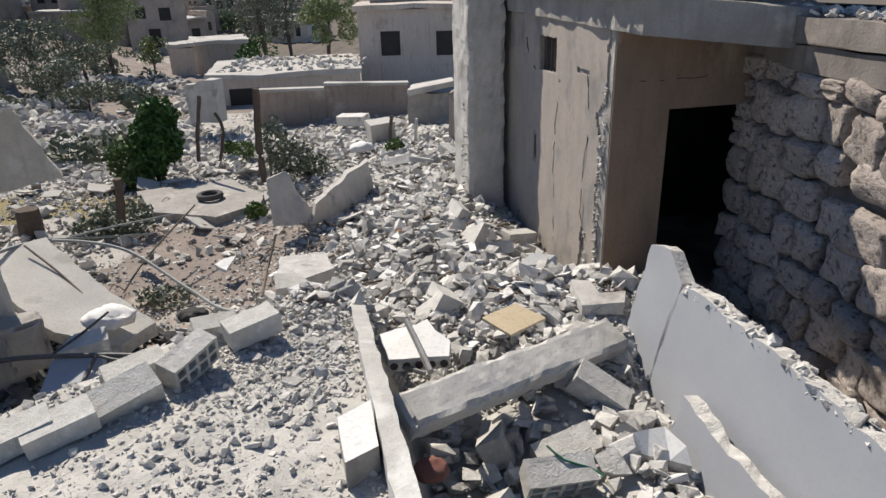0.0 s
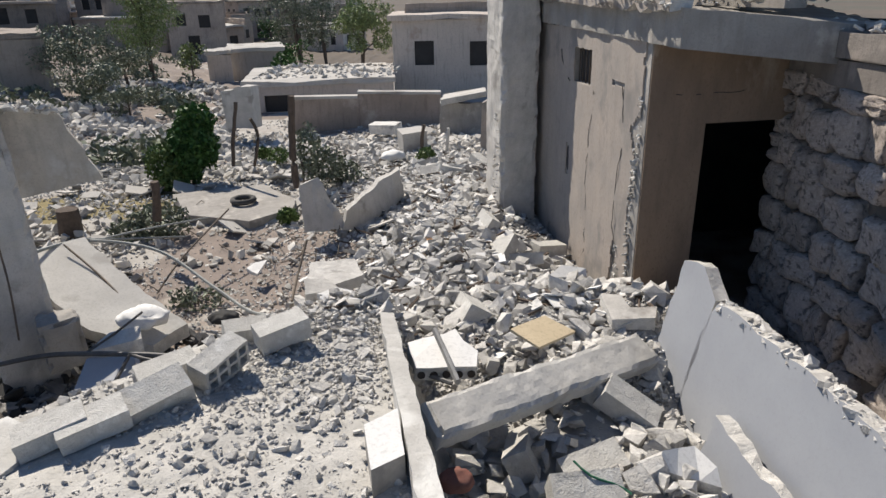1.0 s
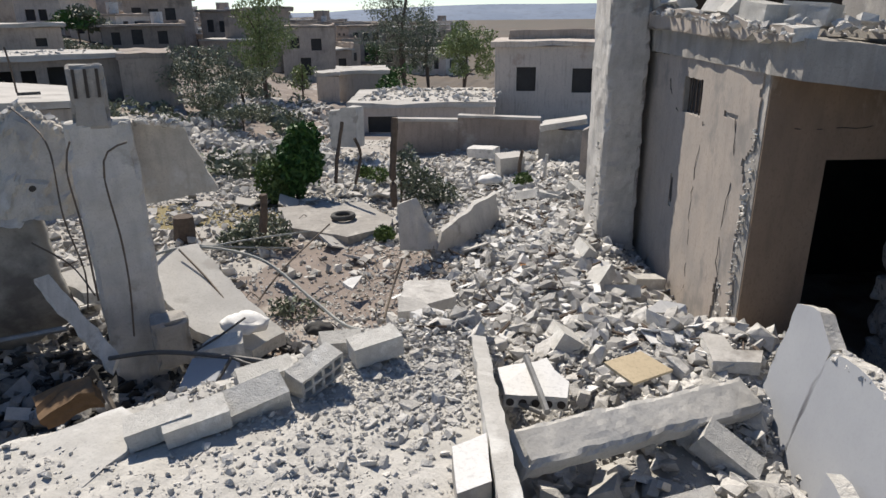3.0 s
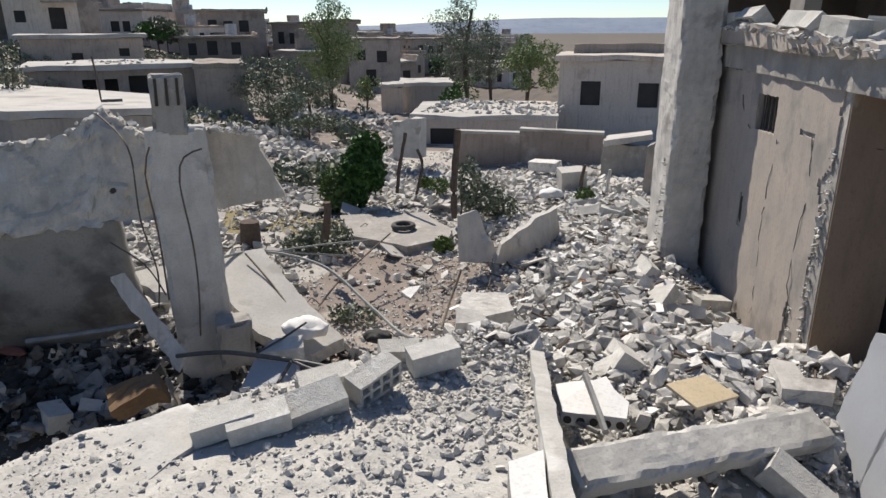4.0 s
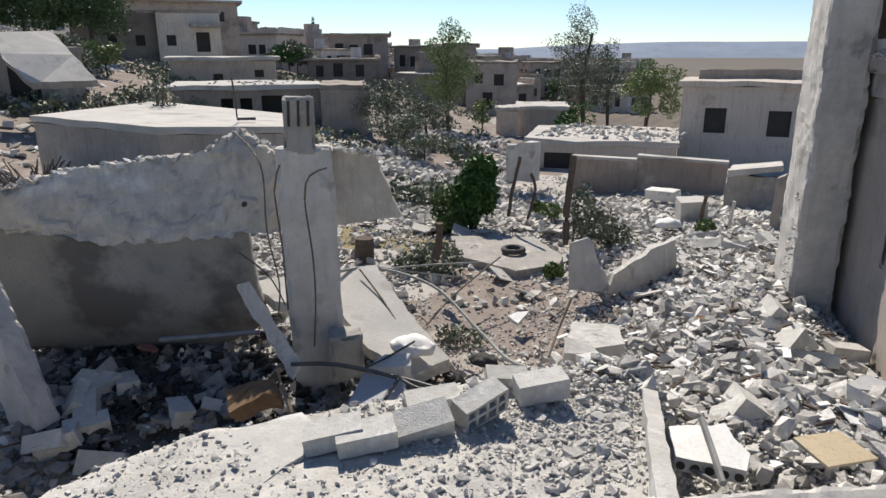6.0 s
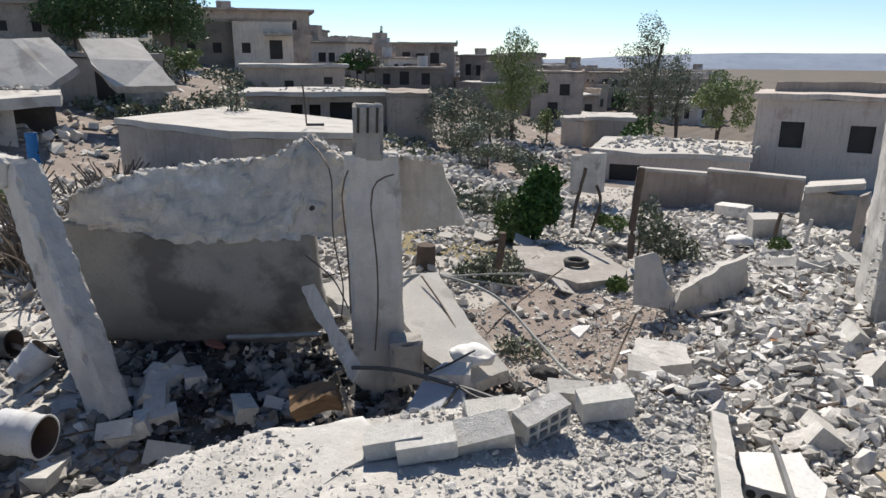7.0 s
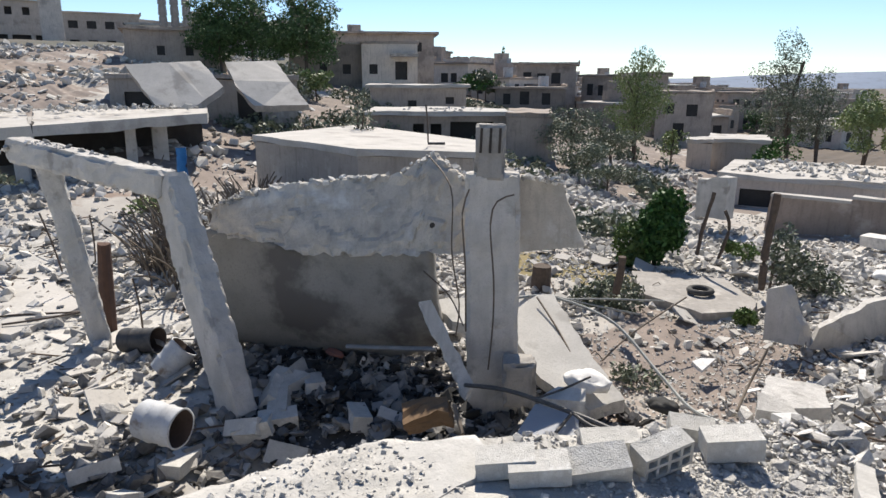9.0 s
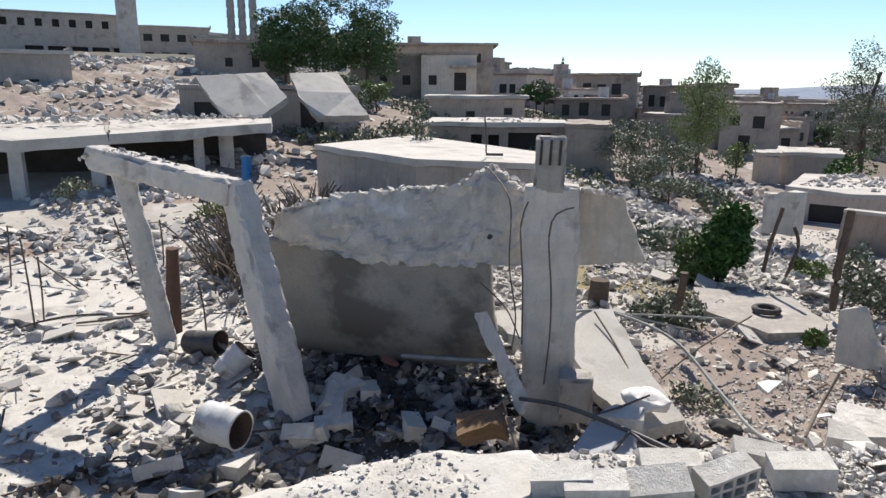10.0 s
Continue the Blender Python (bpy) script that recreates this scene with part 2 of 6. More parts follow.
def bar(bm, size, m, cell=0.06, chip=0.04, rough=0.008, seed=0.0):
    """A cast concrete bar with an even grid on its faces, worn and chipped along its edges."""
    n = [max(2, int(round(q / cell))) for q in size]
    s = Vector((seed * 3.1 + 0.7, seed * 1.7, seed))
    made = {}

    def vert(key):
        if key not in made:
            f = [k / c - 0.5 for k, c in zip(key, n)]
            p = Vector([a * q for a, q in zip(f, size)])
            ends = [abs(abs(a) - 0.5) < 1e-6 for a in f]
            q = p + noise.noise_vector(p * 3 + s) * rough * 1.5 + noise.noise_vector(p * 11 + s) * rough
            if sum(ends) >= 2:
                k = chip * (0.18 + max(0.0, noise.noise(p * 4 + s) * 1.5) + max(0.0, noise.noise(p * 12 + s)) * 0.8)
                q -= Vector([math.copysign(k, a) if e else 0.0 for a, e in zip(f, ends)])
            made[key] = bm.verts.new(m @ q)
        return made[key]

    for ax in range(3):
        u, w = (ax + 1) % 3, (ax + 2) % 3
        for lim in (0, n[ax]):
            for i in range(n[u]):
                for j in range(n[w]):
                    quad = []
                    for di, dj in ((0, 0), (1, 0), (1, 1), (0, 1)):
                        key = [0, 0, 0]
                        key[ax], key[u], key[w] = lim, i + di, j + dj
                        quad.append(vert(tuple(key)))
                    bm.faces.new(quad)


def cylinder(bm, a, b, r0, r1=None, n=10):
    """A capped cone from a to b."""
    a, b = Vector(a), Vector(b)
    d = b - a
    r = bmesh.ops.create_cone(bm, cap_ends=True, segments=n, radius1=r0, radius2=r0 if r1 is None else r1, depth=d.length)
    bmesh.ops.transform(bm, matrix=Matrix.Translation((a + b) / 2) @ d.to_track_quat("Z", "Y").to_matrix().to_4x4(), verts=r["verts"])
    return r["verts"]


def tube(bm, pts, r, n=6):
    """A round bar along a smooth line through pts."""
    P = [Vector(p) for p in pts]
    line = []
    for i in range(len(P) - 1):
        p0, p1, p2, p3 = P[max(i - 1, 0)], P[i], P[i + 1], P[min(i + 2, len(P) - 1)]
        k = max(2, int((p2 - p1).length / 0.08))
        k = min(k, 14)
        for j in range(k):
            t = j / k
            line.append(0.5 * ((2 * p1) + (p2 - p0) * t + (2 * p0 - 5 * p1 + 4 * p2 - p3) * t * t + (3 * p1 - p0 - 3 * p2 + p3) * t ** 3))
    line.append(P[-1])
    rings = []
    for i, p in enumerate(line):
        d = (line[min(i + 1, len(line) - 1)] - line[max(i - 1, 0)]).normalized()
        q = d.to_track_quat("Z", "Y")
        rings.append([bm.verts.new(p + q @ Vector((math.cos(a) * r, math.sin(a) * r, 0))) for a in (math.tau * j / n for j in range(n))])
    for a, b in zip(rings, rings[1:]):
        for j in range(n):
            bm.faces.new((a[j], a[(j + 1) % n], b[(j + 1) % n], b[j]))
    bm.faces.new(rings[0][::-1])
    bm.faces.new(rings[-1])


def plate(bm, outline, back, jag=0.0, step=0.12, seed=1, smooth_edges=(), side_mat=0, back_mat=0):
    """A slab: the outline (points in space, about in one plane) pushed back by a vector; jag makes broken edges, except those named in smooth_edges."""
    rnd = random.Random(seed)
    P = [Vector(p) for p in outline]
    back = Vector(back)
    nor = back.normalized()
    front = []
    for i, p in enumerate(P):
        q = P[(i + 1) % len(P)]
        d = q - p
        side = d.cross(nor).normalized()
        k = max(1, int(d.length / step)) if jag and i not in smooth_edges else 1
        for j in range(k):
            o = p + d * (j / k)
            if jag and j:
                o += side * rnd.uniform(-jag, jag)
            front.append(o)
    va = [bm.verts.new(p) for p in front]
    vb = [bm.verts.new(p + back + (Vector((rnd.uniform(-1, 1), rnd.uniform(-1, 1), rnd.uniform(-1, 1))) * jag * 0.7)) for p in front]
    fa = bm.faces.new(va)
    fb = bm.faces.new(vb[::-1])
    fb.material_index = back_mat
    n = len(va)
    for i in range(n):
        f = bm.faces.new((va[i], vb[i], vb[(i + 1) % n], va[(i + 1) % n]))
        f.material_index = side_mat
    bmesh.ops.triangulate(bm, faces=[fa, fb])


def lattice(bm, xs, zs, solid, fn, t, mat=0):
    """A sheet of cells with openings, given thickness: solid(x, z) says whether a cell is filled; fn(x, z, depth) places a point."""
    made = {}

    def vert(i, k, s):
        if (i, k, s) not in made:
            made[i, k, s] = bm.verts.new(fn(xs[i], zs[k], t * s))
        return made[i, k, s]

    full = {(i, k) for i in range(len(xs) - 1) for k in range(len(zs) - 1) if solid((xs[i] + xs[i + 1]) / 2, (zs[k] + zs[k + 1]) / 2)}
    for i, k in full:
        ring = [(i, k), (i + 1, k), (i + 1, k + 1), (i, k + 1)]
        fs = [[vert(*p, 0) for p in ring], [vert(*p, 1) for p in ring[::-1]]]
        for (di, dk), p, q in (((0, -1), ring[0], ring[1]), ((1, 0), ring[1], ring[2]), ((0, 1), ring[2], ring[3]), ((-1, 0), ring[3], ring[0])):
            if (i + di, k + dk) not in full:
                fs.append([vert(*p, 0), vert(*q, 0), vert(*q, 1), vert(*p, 1)])
        for f in fs:
            bm.faces.new(f).material_index = mat


def hull(seed, n=14, flat=(1, 1, 1), mat=CHUNK, name="chunk"):
    """A broken lump about one metre across."""
    rnd = random.Random(seed)
    bm = bmesh.new()
    for sx in (-1, 1):
        for sy in (-1, 1):
            for sz in (-1, 1):
                k = rnd.uniform(0.35, 1.0)
                p = Vector((sx * k * rnd.uniform(0.8, 1), sy * k * rnd.uniform(0.7, 1), sz * rnd.uniform(0.4, 1))) * 0.5
                bm.verts.new((p.x * flat[0], p.y * flat[1], p.z * flat[2]))
    for _ in range(max(n - 8, 0)):
        p = Vector((rnd.uniform(-0.5, 0.5), rnd.uniform(-0.5, 0.5), rnd.choice((-0.5, 0.5)) * rnd.uniform(0.8, 1.15)))
        bm.verts.new((p.x * flat[0], p.y * flat[1], p.z * flat[2]))
    r = bmesh.ops.convex_hull(bm, input=bm.verts)
    bmesh.ops.delete(bm, geom=[v for v in bm.verts if not v.link_faces], context="VERTS")
    return mesh_of(bm, name, mat)


def step01(a, b, x):
    t = min(max((x - a) / (b - a), 0.0), 1.0)
    return t * t * (3 - 2 * t)


# ---- the lie of the land ----
def ledge_x(y):
    return -0.6 + (4.16 - y) * 0.22


def land(x, y):
    """Height of the ground without its fine relief."""
    d = math.hypot(x, y)
    a = math.degrees(math.atan2(-x, y))
    k = step01(12, 62, a)
    rise = k * 10 * (1 - math.exp(-max(d - 20, 0) / 60)) - (1 - k) * 0.45 * step01(12, 19, d) - (1 - k) * 3.2 * step01(12, 90, d)
    rise += 0.75 * step01(12, 20, d) * step01(56, 68, a)
    z = rise * (1 - step01(400, 1500, d)) - 12 * step01(300, 1500, d)
    # rubble along the standing house
    c = 0.3 - 0.3 * step01(5, 7, y) - 0.05 * max(y - 9, 0) - 0.04 * max(5 - y, 0)
    w = 1.6 - 0.65 * step01(5, 6.5, y) + 0.09 * max(y - 8, 0)
    heap = 0.6 * math.exp(-((x - c) / w) ** 2) * step01(2.0, 4.6, y) * (1 - 0.75 * step01(6, 15, y)) * (1 - step01(18, 21, y))
    heap += 0.45 * math.exp(-((x - 1.7) ** 2 + (y - 5.2) ** 2) / 1.2)
    heap += 0.4 * math.exp(-((x - 1.2) ** 2 / 0.35 + (y - 2.8) ** 2 / 0.6))
    z += max(heap, 0) + 0.12 * step01(-3.5, -1, x) * (1 - step01(5, 9, abs(y - 5)))
    # the pit beside the platform
    z -= 0.75 * math.exp(-((x + 4.3) / 1.3) ** 2 - ((y - 2.9) / 0.85) ** 2)
    # the platform on which the camera stands
    s = max((x + 1.85) * -0.75 + (y - 3.55) * 0.66 - 0.12, (y - 4.55) * 0.45, (x - ledge_x(y)) * 1.8 + 0.05, -x - 3.1 + 0.35 * (y - 2))
    top = 1.3 - 0.05 * max(y - 2, 0)
    z += (top - z) * (1 - step01(0.0, 0.62, s))
    return z


def ground_z(x, y):
    d = math.hypot(x, y)
    z = land(x, y)
    amp = 0.05 if d < 30 else 0.25
    z += amp * noise.fractal(Vector((x * 1.1, y * 1.1, 0.3)), 1.0, 2.0, 4) * (0.6 if d < 30 else 1.0) * (1 - step01(150, 400, d))
    if d < 7:
        q = Vector((x * 6.5, y * 6.5, 2.0))
        z += (0.016 * noise.noise(q) + 0.012 * noise.noise(q * 2.4)) * (1 - step01(5.5, 7, d))
    return z


def axis(lo, hi, fine_lo, fine_hi, fine, grow):
    v = list(np.arange(fine_lo, fine_hi, fine))
    s, p = fine, fine_hi
    up = []
    while p < hi:
        up.append(p)
        s *= grow
        p += s
    up.append(hi)
    s, p = fine, fine_lo
    down = []
    while p > lo:
        s *= grow
        p -= s
        down.append(max(p, lo))
    return down[::-1] + v + up


def build_ground():
    xs = axis(-3000, -3.3, -11, -3.38, 0.085, 1.045) + axis(-3.25, 2500, -3.21, 2.2, 0.045, 1.05)[1:]
    ys = axis(-600, 5.4, 1.6, 5.35, 0.045, 1.06) + axis(5.44, 3500, 5.5, 15, 0.085, 1.04)[1:]
    xs, ys = sorted(set(xs)), sorted(set(ys))
    verts = [(x, y, ground_z(x, y)) for y in ys for x in xs]
    nx = len(xs)
    faces = [(j * nx + i, j * nx + i + 1, (j + 1) * nx + i + 1, (j + 1) * nx + i) for j in range(len(ys) - 1) for i in range(nx - 1)]
    me = bpy.data.meshes.new("ground")
    me.from_pydata(verts, [], faces)
    for m in (GROUND, GRAVEL, EARTH, GRASS, FIELD, SOOT_SHADE_EARTH):
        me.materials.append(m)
    idx = []
    for j in range(len(ys) - 1):
        for i in range(nx - 1):
            x, y = (xs[i] + xs[i + 1]) / 2, (ys[j] + ys[j + 1]) / 2
            w = 0.7 * noise.noise(Vector((x * 0.9, y * 0.9, 4)))
            d = math.hypot(x, y)
            if d > 60:
                k = 4
            elif d > 21 and math.atan2(-x, y) > 0.3 + 0.1 * w:
                k = 2 if noise.noise(Vector((x * 0.25, y * 0.25, 2))) > -0.25 else 0
            elif math.hypot((x + 6.4) / 1.9, (y - 10.8) / 0.9) + w * 0.6 < 1:
                k = 3
            elif -4.6 + w < x < -1.7 + w and 6.4 + w < y < 9.6 + w:
                k = 2
            # pit floor, its shade put into the ground colour
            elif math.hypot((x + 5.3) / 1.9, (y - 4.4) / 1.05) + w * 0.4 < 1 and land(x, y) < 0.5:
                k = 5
            elif (land(x, y) > 0.25 and d < 15) or (x < -4.8 + w and y < 4.6 + w * 0.8 and -15 < x):
                k = 1
            else:
                k = 0
            idx.append(k)
    me.polygons.foreach_set("material_index", idx)
    me.polygons.foreach_set("use_smooth", [True] * len(me.polygons))
    return tagged(new("ground", me), "dusty pale ground with brown earth and dry grass", "ground", kind="structure")


ground = build_ground()


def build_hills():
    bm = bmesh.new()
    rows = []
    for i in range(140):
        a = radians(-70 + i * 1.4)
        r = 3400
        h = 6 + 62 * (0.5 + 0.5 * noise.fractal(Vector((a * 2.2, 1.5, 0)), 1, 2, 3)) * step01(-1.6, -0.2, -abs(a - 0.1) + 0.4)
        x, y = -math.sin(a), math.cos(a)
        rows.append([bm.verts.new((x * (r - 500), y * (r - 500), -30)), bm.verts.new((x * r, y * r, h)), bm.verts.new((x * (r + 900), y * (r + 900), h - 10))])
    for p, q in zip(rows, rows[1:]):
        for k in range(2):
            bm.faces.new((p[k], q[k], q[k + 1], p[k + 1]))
    solo("backdrop", bm, HILL, "low hills along the horizon, haze painted in as blue-grey", "hills", kind="structure", smooth=True)


build_hills()


# ---- the standing house beside the rubble ----
U = Vector((-0.2079, 0.9781, 0))
V = Vector((0.9781, 0.2079, 0))
CORNER = Vector((1.55, 6.0, 0))


def on_face(s, z, t=0.0):
    """A point of the side wall: s metres along it from the corner, t metres into it."""
    return CORNER + U * s + V * t + Vector((0, 0, z))


def on_front(s, z, t=0.0):
    return CORNER + V * s + U * t + Vector((0, 0, z))


def wall_with_hole(bm, fn, s0, s1, z0, z1, hole, t):
    """A wall of thickness t with one opening (s0, s1, z0, z1)."""
    a, b, c, d = hole
    lattice(bm, sorted({s0, a, b, s1}), sorted({z0, c, d, z1}), lambda s, z: not (a < s < b and c < z < d), fn, t)


def build_house():
    house = thing("house", "war-damaged concrete house with cracked pinkish plaster", "house")
    bm = bmesh.new()
    wall_with_hole(bm, on_face, 0.0, 3.4, -0.6, 3.0, (1.3, 1.82, 2.4, 2.77), 0.25)
    part("wall", bm, CONCRETE_DARK, house, "bare concrete side wall under torn plaster")
    # plaster coat, torn away along the corner, at the foot and round two holes
    gaps = ((1.9, 1.5, 0.055, 0.18), (0.45, 0.82, 0.06, 0.13), (0.36, 0.45, 0.14, 0.3), (2.35, 0.35, 0.2, 0.16), (0.62, 2.5, 0.2, 0.03))

    def coated(s, z):
        if 1.3 < s < 1.82 and 2.4 < z < 2.77:
            return False
        w = noise.noise(Vector((s * 2, z * 3.1, 1.3))) * 0.09 + noise.noise(Vector((s * 9, z * 11, 4))) * 0.035
        if s < 0.12 + w + 0.1 * step01(2.35, 2.1, z) * step01(0.9, 1.2, z):
            return False
        return all(math.hypot((s - a) / c, (z - b) / e) > 1 + w * 6 for a, b, c, e in gaps)

    def coat_at(s, z, t):
        k = Vector((s * 13, z * 13, 0))
        return on_face(s + noise.noise(k) * 0.014, z + noise.noise(k + Vector((5, 0, 0))) * 0.014, t - 0.016 + 0.006 * noise.noise(Vector((s * 2.5, z * 2.5, 9))))

    bm = bmesh.new()
    lattice(bm, [*np.arange(0.03, 1.29, 0.03), 1.3, *np.arange(1.34, 1.8, 0.06), 1.82, *np.arange(1.85, 3.4, 0.05)], [*np.arange(-0.3, 2.39, 0.034), 2.4, *np.arange(2.44, 2.75, 0.05), 2.77, *np.arange(2.81, 3.0, 0.04)], coated, coat_at, 0.016)
    part("plaster_coat", bm, PLASTER, house, "cracked pinkish plaster torn along the corner")
    bm = bmesh.new()
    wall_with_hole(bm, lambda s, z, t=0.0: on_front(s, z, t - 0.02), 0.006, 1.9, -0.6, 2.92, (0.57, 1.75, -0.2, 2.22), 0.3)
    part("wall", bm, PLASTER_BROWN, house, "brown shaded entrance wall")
    # room behind the doorway, coloured near-black to stand for its shade
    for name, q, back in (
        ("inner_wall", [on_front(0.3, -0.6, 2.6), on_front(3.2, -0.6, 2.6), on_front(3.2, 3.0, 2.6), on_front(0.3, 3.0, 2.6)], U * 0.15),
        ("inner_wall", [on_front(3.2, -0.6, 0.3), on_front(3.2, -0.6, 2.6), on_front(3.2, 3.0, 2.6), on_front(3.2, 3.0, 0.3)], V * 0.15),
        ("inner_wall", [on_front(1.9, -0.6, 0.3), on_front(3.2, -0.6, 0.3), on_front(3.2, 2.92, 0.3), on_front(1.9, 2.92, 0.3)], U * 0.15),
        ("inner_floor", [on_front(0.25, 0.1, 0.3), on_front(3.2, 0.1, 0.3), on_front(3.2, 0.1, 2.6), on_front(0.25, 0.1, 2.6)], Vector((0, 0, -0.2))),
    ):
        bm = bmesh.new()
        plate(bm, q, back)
        part(name, bm, INTERIOR, house, "inner room coloured dark for its shade")
    # pillar at the far end
    bm = bmesh.new()
    p = on_face(2.9, 0, -0.42)
    bar(bm, (0.5, 0.85, 5.2), pose(p.x, p.y + 0.35, 1.6, 0, 0, 12), 0.06, 0.05, 0.012, 3)
    part("pillar", bm, CONCRETE, house, "tall grey concrete pillar")
    # roof slab with its hanging front beam
    bm = bmesh.new()
    q = [on_face(3.4, 3.0, -0.05), on_face(-0.55, 2.93, -0.05), on_front(1.25, 2.78, -0.75), on_front(1.7, 2.78, -0.6), on_front(3.4, 2.85, 2.8), on_face(3.4, 3.0, 3.2)]
    plate(bm, q, (0, 0, 0.3), 0.02, 0.15, 5)
    part("roof", bm, CONCRETE_DARK, house, "chipped concrete roof slab")
    return house


build_house()

# ---- stone wall ----
WX, WA = 2.9, 0.05


def stone_at(y, z, t=0.0):
    return Vector((WX - (y - 5) * WA + t, y, z))


def build_stone_wall():
    wall = thing("wall_east", "rough limestone block wall with concrete bands on top", "wall", kind="structure")
    bm = bmesh.new()
    plate(bm, [stone_at(6.35, -0.4, 0.1), stone_at(0.4, -0.4, 0.1), stone_at(0.4, 2.7, 0.1), stone_at(6.35, 2.6, 0.1)], (0.5, 0.02, 0))
    part("wall_core", bm, MORTAR, wall, "earth and mortar core")
    for z, h, t, seed in ((2.62, 0.2, 0.0, 1), (2.84, 0.19, -0.03, 2)):
        bm = bmesh.new()
        plate(bm, [stone_at(6.3, z, t), stone_at(0.4, z + 0.05, t), stone_at(0.4, z + h + 0.05, t), stone_at(6.3, z + h, t)], (0.6, 0.03, 0), 0.012, 0.2, seed)
        part("concrete_band", bm, BAND, wall)
    return wall


stone_wall = build_stone_wall()

# ---- painted wall panel ----
PN = Vector((1, 0.16, -0.12)).normalized()
P0 = Vector((1.4, 4.0, 0))


def on_panel(y, z):
    return Vector((P0.x - ((y - P0.y) * PN.y + z * PN.z) / PN.x, y, z))


bm = bmesh.new()
plate(bm, [on_panel(4.45, 0.3), on_panel(1.4, 0.3), on_panel(1.4, 1.5), on_panel(2.27, 1.48), on_panel(2.94, 1.51), on_panel(3.6, 1.5), on_panel(3.95, 1.46), on_panel(4.05, 1.2), on_panel(4.1, 0.3)], PN * 0.11, 0.02, 0.09, 4, side_mat=1)
plate(bm, [on_panel(4.62, 0.3), on_panel(4.1, 0.3), on_panel(4.02, 1.1), on_panel(3.98, 1.47), on_panel(4.2, 1.62), on_panel(4.46, 1.56)], PN * 0.1, 0.015, 0.09, 5, side_mat=1)
solo("wall_panel", bm, [PAINT_BLUE, BROKEN], "broken wall panel painted pale grey, cracked at its end", "wall panel")

# ---- slab edge, beam ----
bm = bmesh.new()
plate(bm, [(-0.66, 4.2, 1.28), (-0.56, 4.2, 1.27), (-0.1, 2.0, 1.49), (0.1, 1.0, 1.52), (0.01, 1.0, 1.52), (-0.21, 2.0, 1.5)], (0, 0, -0.3), 0.008, 0.1, 3)
solo("slab_edge", bm, DUSTY, "dusty narrow concrete slab edge with chipped rim", "slab edge")
bm = bmesh.new()
d = Vector((1.27, 4.37, 0.9)) - Vector((-0.27, 3.24, 1.05))
bar(bm, (d.length, 0.27, 0.15), pose(0, 0, 0, 24, 0, 0), 0.04, 0.03, 0.008, 8)
solo("concrete_beam", bm, PALE_SLAB, "fallen grey concrete beam across the rubble", "beam", m=Matrix.Translation((Vector((1.27, 4.37, 0.86)) + Vector((-0.27, 3.24, 1.02))) / 2) @ d.to_track_quat("X", "Z").to_matrix().to_4x4())

# ---- reinforced column, hanging slab and leaning slab ----
col = thing("column", "broken reinforced concrete column with bare rebar", "column")
bm = bmesh.new()
bar(bm, (0.54, 0.36, 2.75), pose(-4.17, 5.3, 1.2, -2, -1, 38), 0.05, 0.045, 0.012, 2)
part("shaft", bm, CONCRETE, col)
bm = bmesh.new()
bar(bm, (0.34, 0.3, 0.5), pose(-3.72, 5.18, 0.5, 2, 0, 38), 0.04, 0.05, 0.014, 6)
part("stub", bm, CONCRETE_DARK, col)
bm = bmesh.new()
bar(bm, (0.3, 0.26, 0.55), pose(-4.2, 5.25, 2.78, 0, 2, 38), 0.035, 0.05, 0.01, 7)
head = part("block", bm, CONCRETE_DARK, col, "hollow block left on the column's head")
# grooves are thin near-black boxes, their shade given by colour
for k in (-0.09, 0.0, 0.09):
    bm = bmesh.new()
    box(bm, (0.025, 0.02, 0.24), (-4.2 + k * 0.79 + 0.084, 5.25 + k * 0.62 - 0.108, 2.9), (0, 2, 38))
    part("groove", bm, INTERIOR, head)
bm = bmesh.new()
plate(bm, [(-4.15, 5.61, 2.5), (-3.75, 5.87, 2.47), (-3.5, 6.0, 1.78), (-4.1, 5.63, 1.7)], (-0.12, 0.2, 0), 0.012, 0.1, 9)
part("beam_stub", bm, SLAB_GREY, col)

hang = thing("hanging_slab", "large cracked concrete slab hanging from the column", "concrete slab")
bm = bmesh.new()
rim_top = [Vector(p) for p in ((-7.58, 4.1, 1.93), (-7.28, 4.39, 2.12), (-6.88, 4.71, 2.23), (-6.22, 5.14, 2.34), (-5.57, 5.4, 2.4), (-5.29, 5.59, 2.65), (-4.81, 5.6, 2.43))]
rim_foot = [Vector(p) for p in ((-7.47, 3.99, 1.65), (-6.92, 4.3, 1.61), (-6.37, 4.56, 1.49), (-5.8, 4.82, 1.53), (-5.25, 5.08, 1.57), (-5.02, 5.16, 1.61), (-4.57, 5.34, 1.66))]


def along(line, k):
    k = min(k * (len(line) - 1), len(line) - 1.001)
    return line[int(k)].lerp(line[int(k) + 1], k - int(k))


def torn_face(x, z, t):
    p = along(rim_foot, x).lerp(along(rim_top, x), z)
    rim = 1 - step01(0, 0.16, min(z, 1 - z, x * 2, (1 - x) * 2))
    peel = step01(0.02, 0.08, noise.fractal(p * 1.7, 1.0, 2.0, 4) + 0.25 * rim)
    depth = 0.03 * peel + 0.03 * noise.fractal(p * 3.5, 1.0, 2.0, 4) - 0.02 * rim * noise.noise(p * 12)
    q = p + Vector((-0.42, 0.9, -0.1)) * (t + (depth if t == 0 else 0.0))
    return q + noise.noise_vector(p * 8) * (0.012 + 0.045 * rim) + noise.noise_vector(p * 20) * 0.018 * rim


lattice(bm, [i / 90 for i in range(91)], [i / 24 for i in range(25)], lambda x, z: True, torn_face, 0.22)
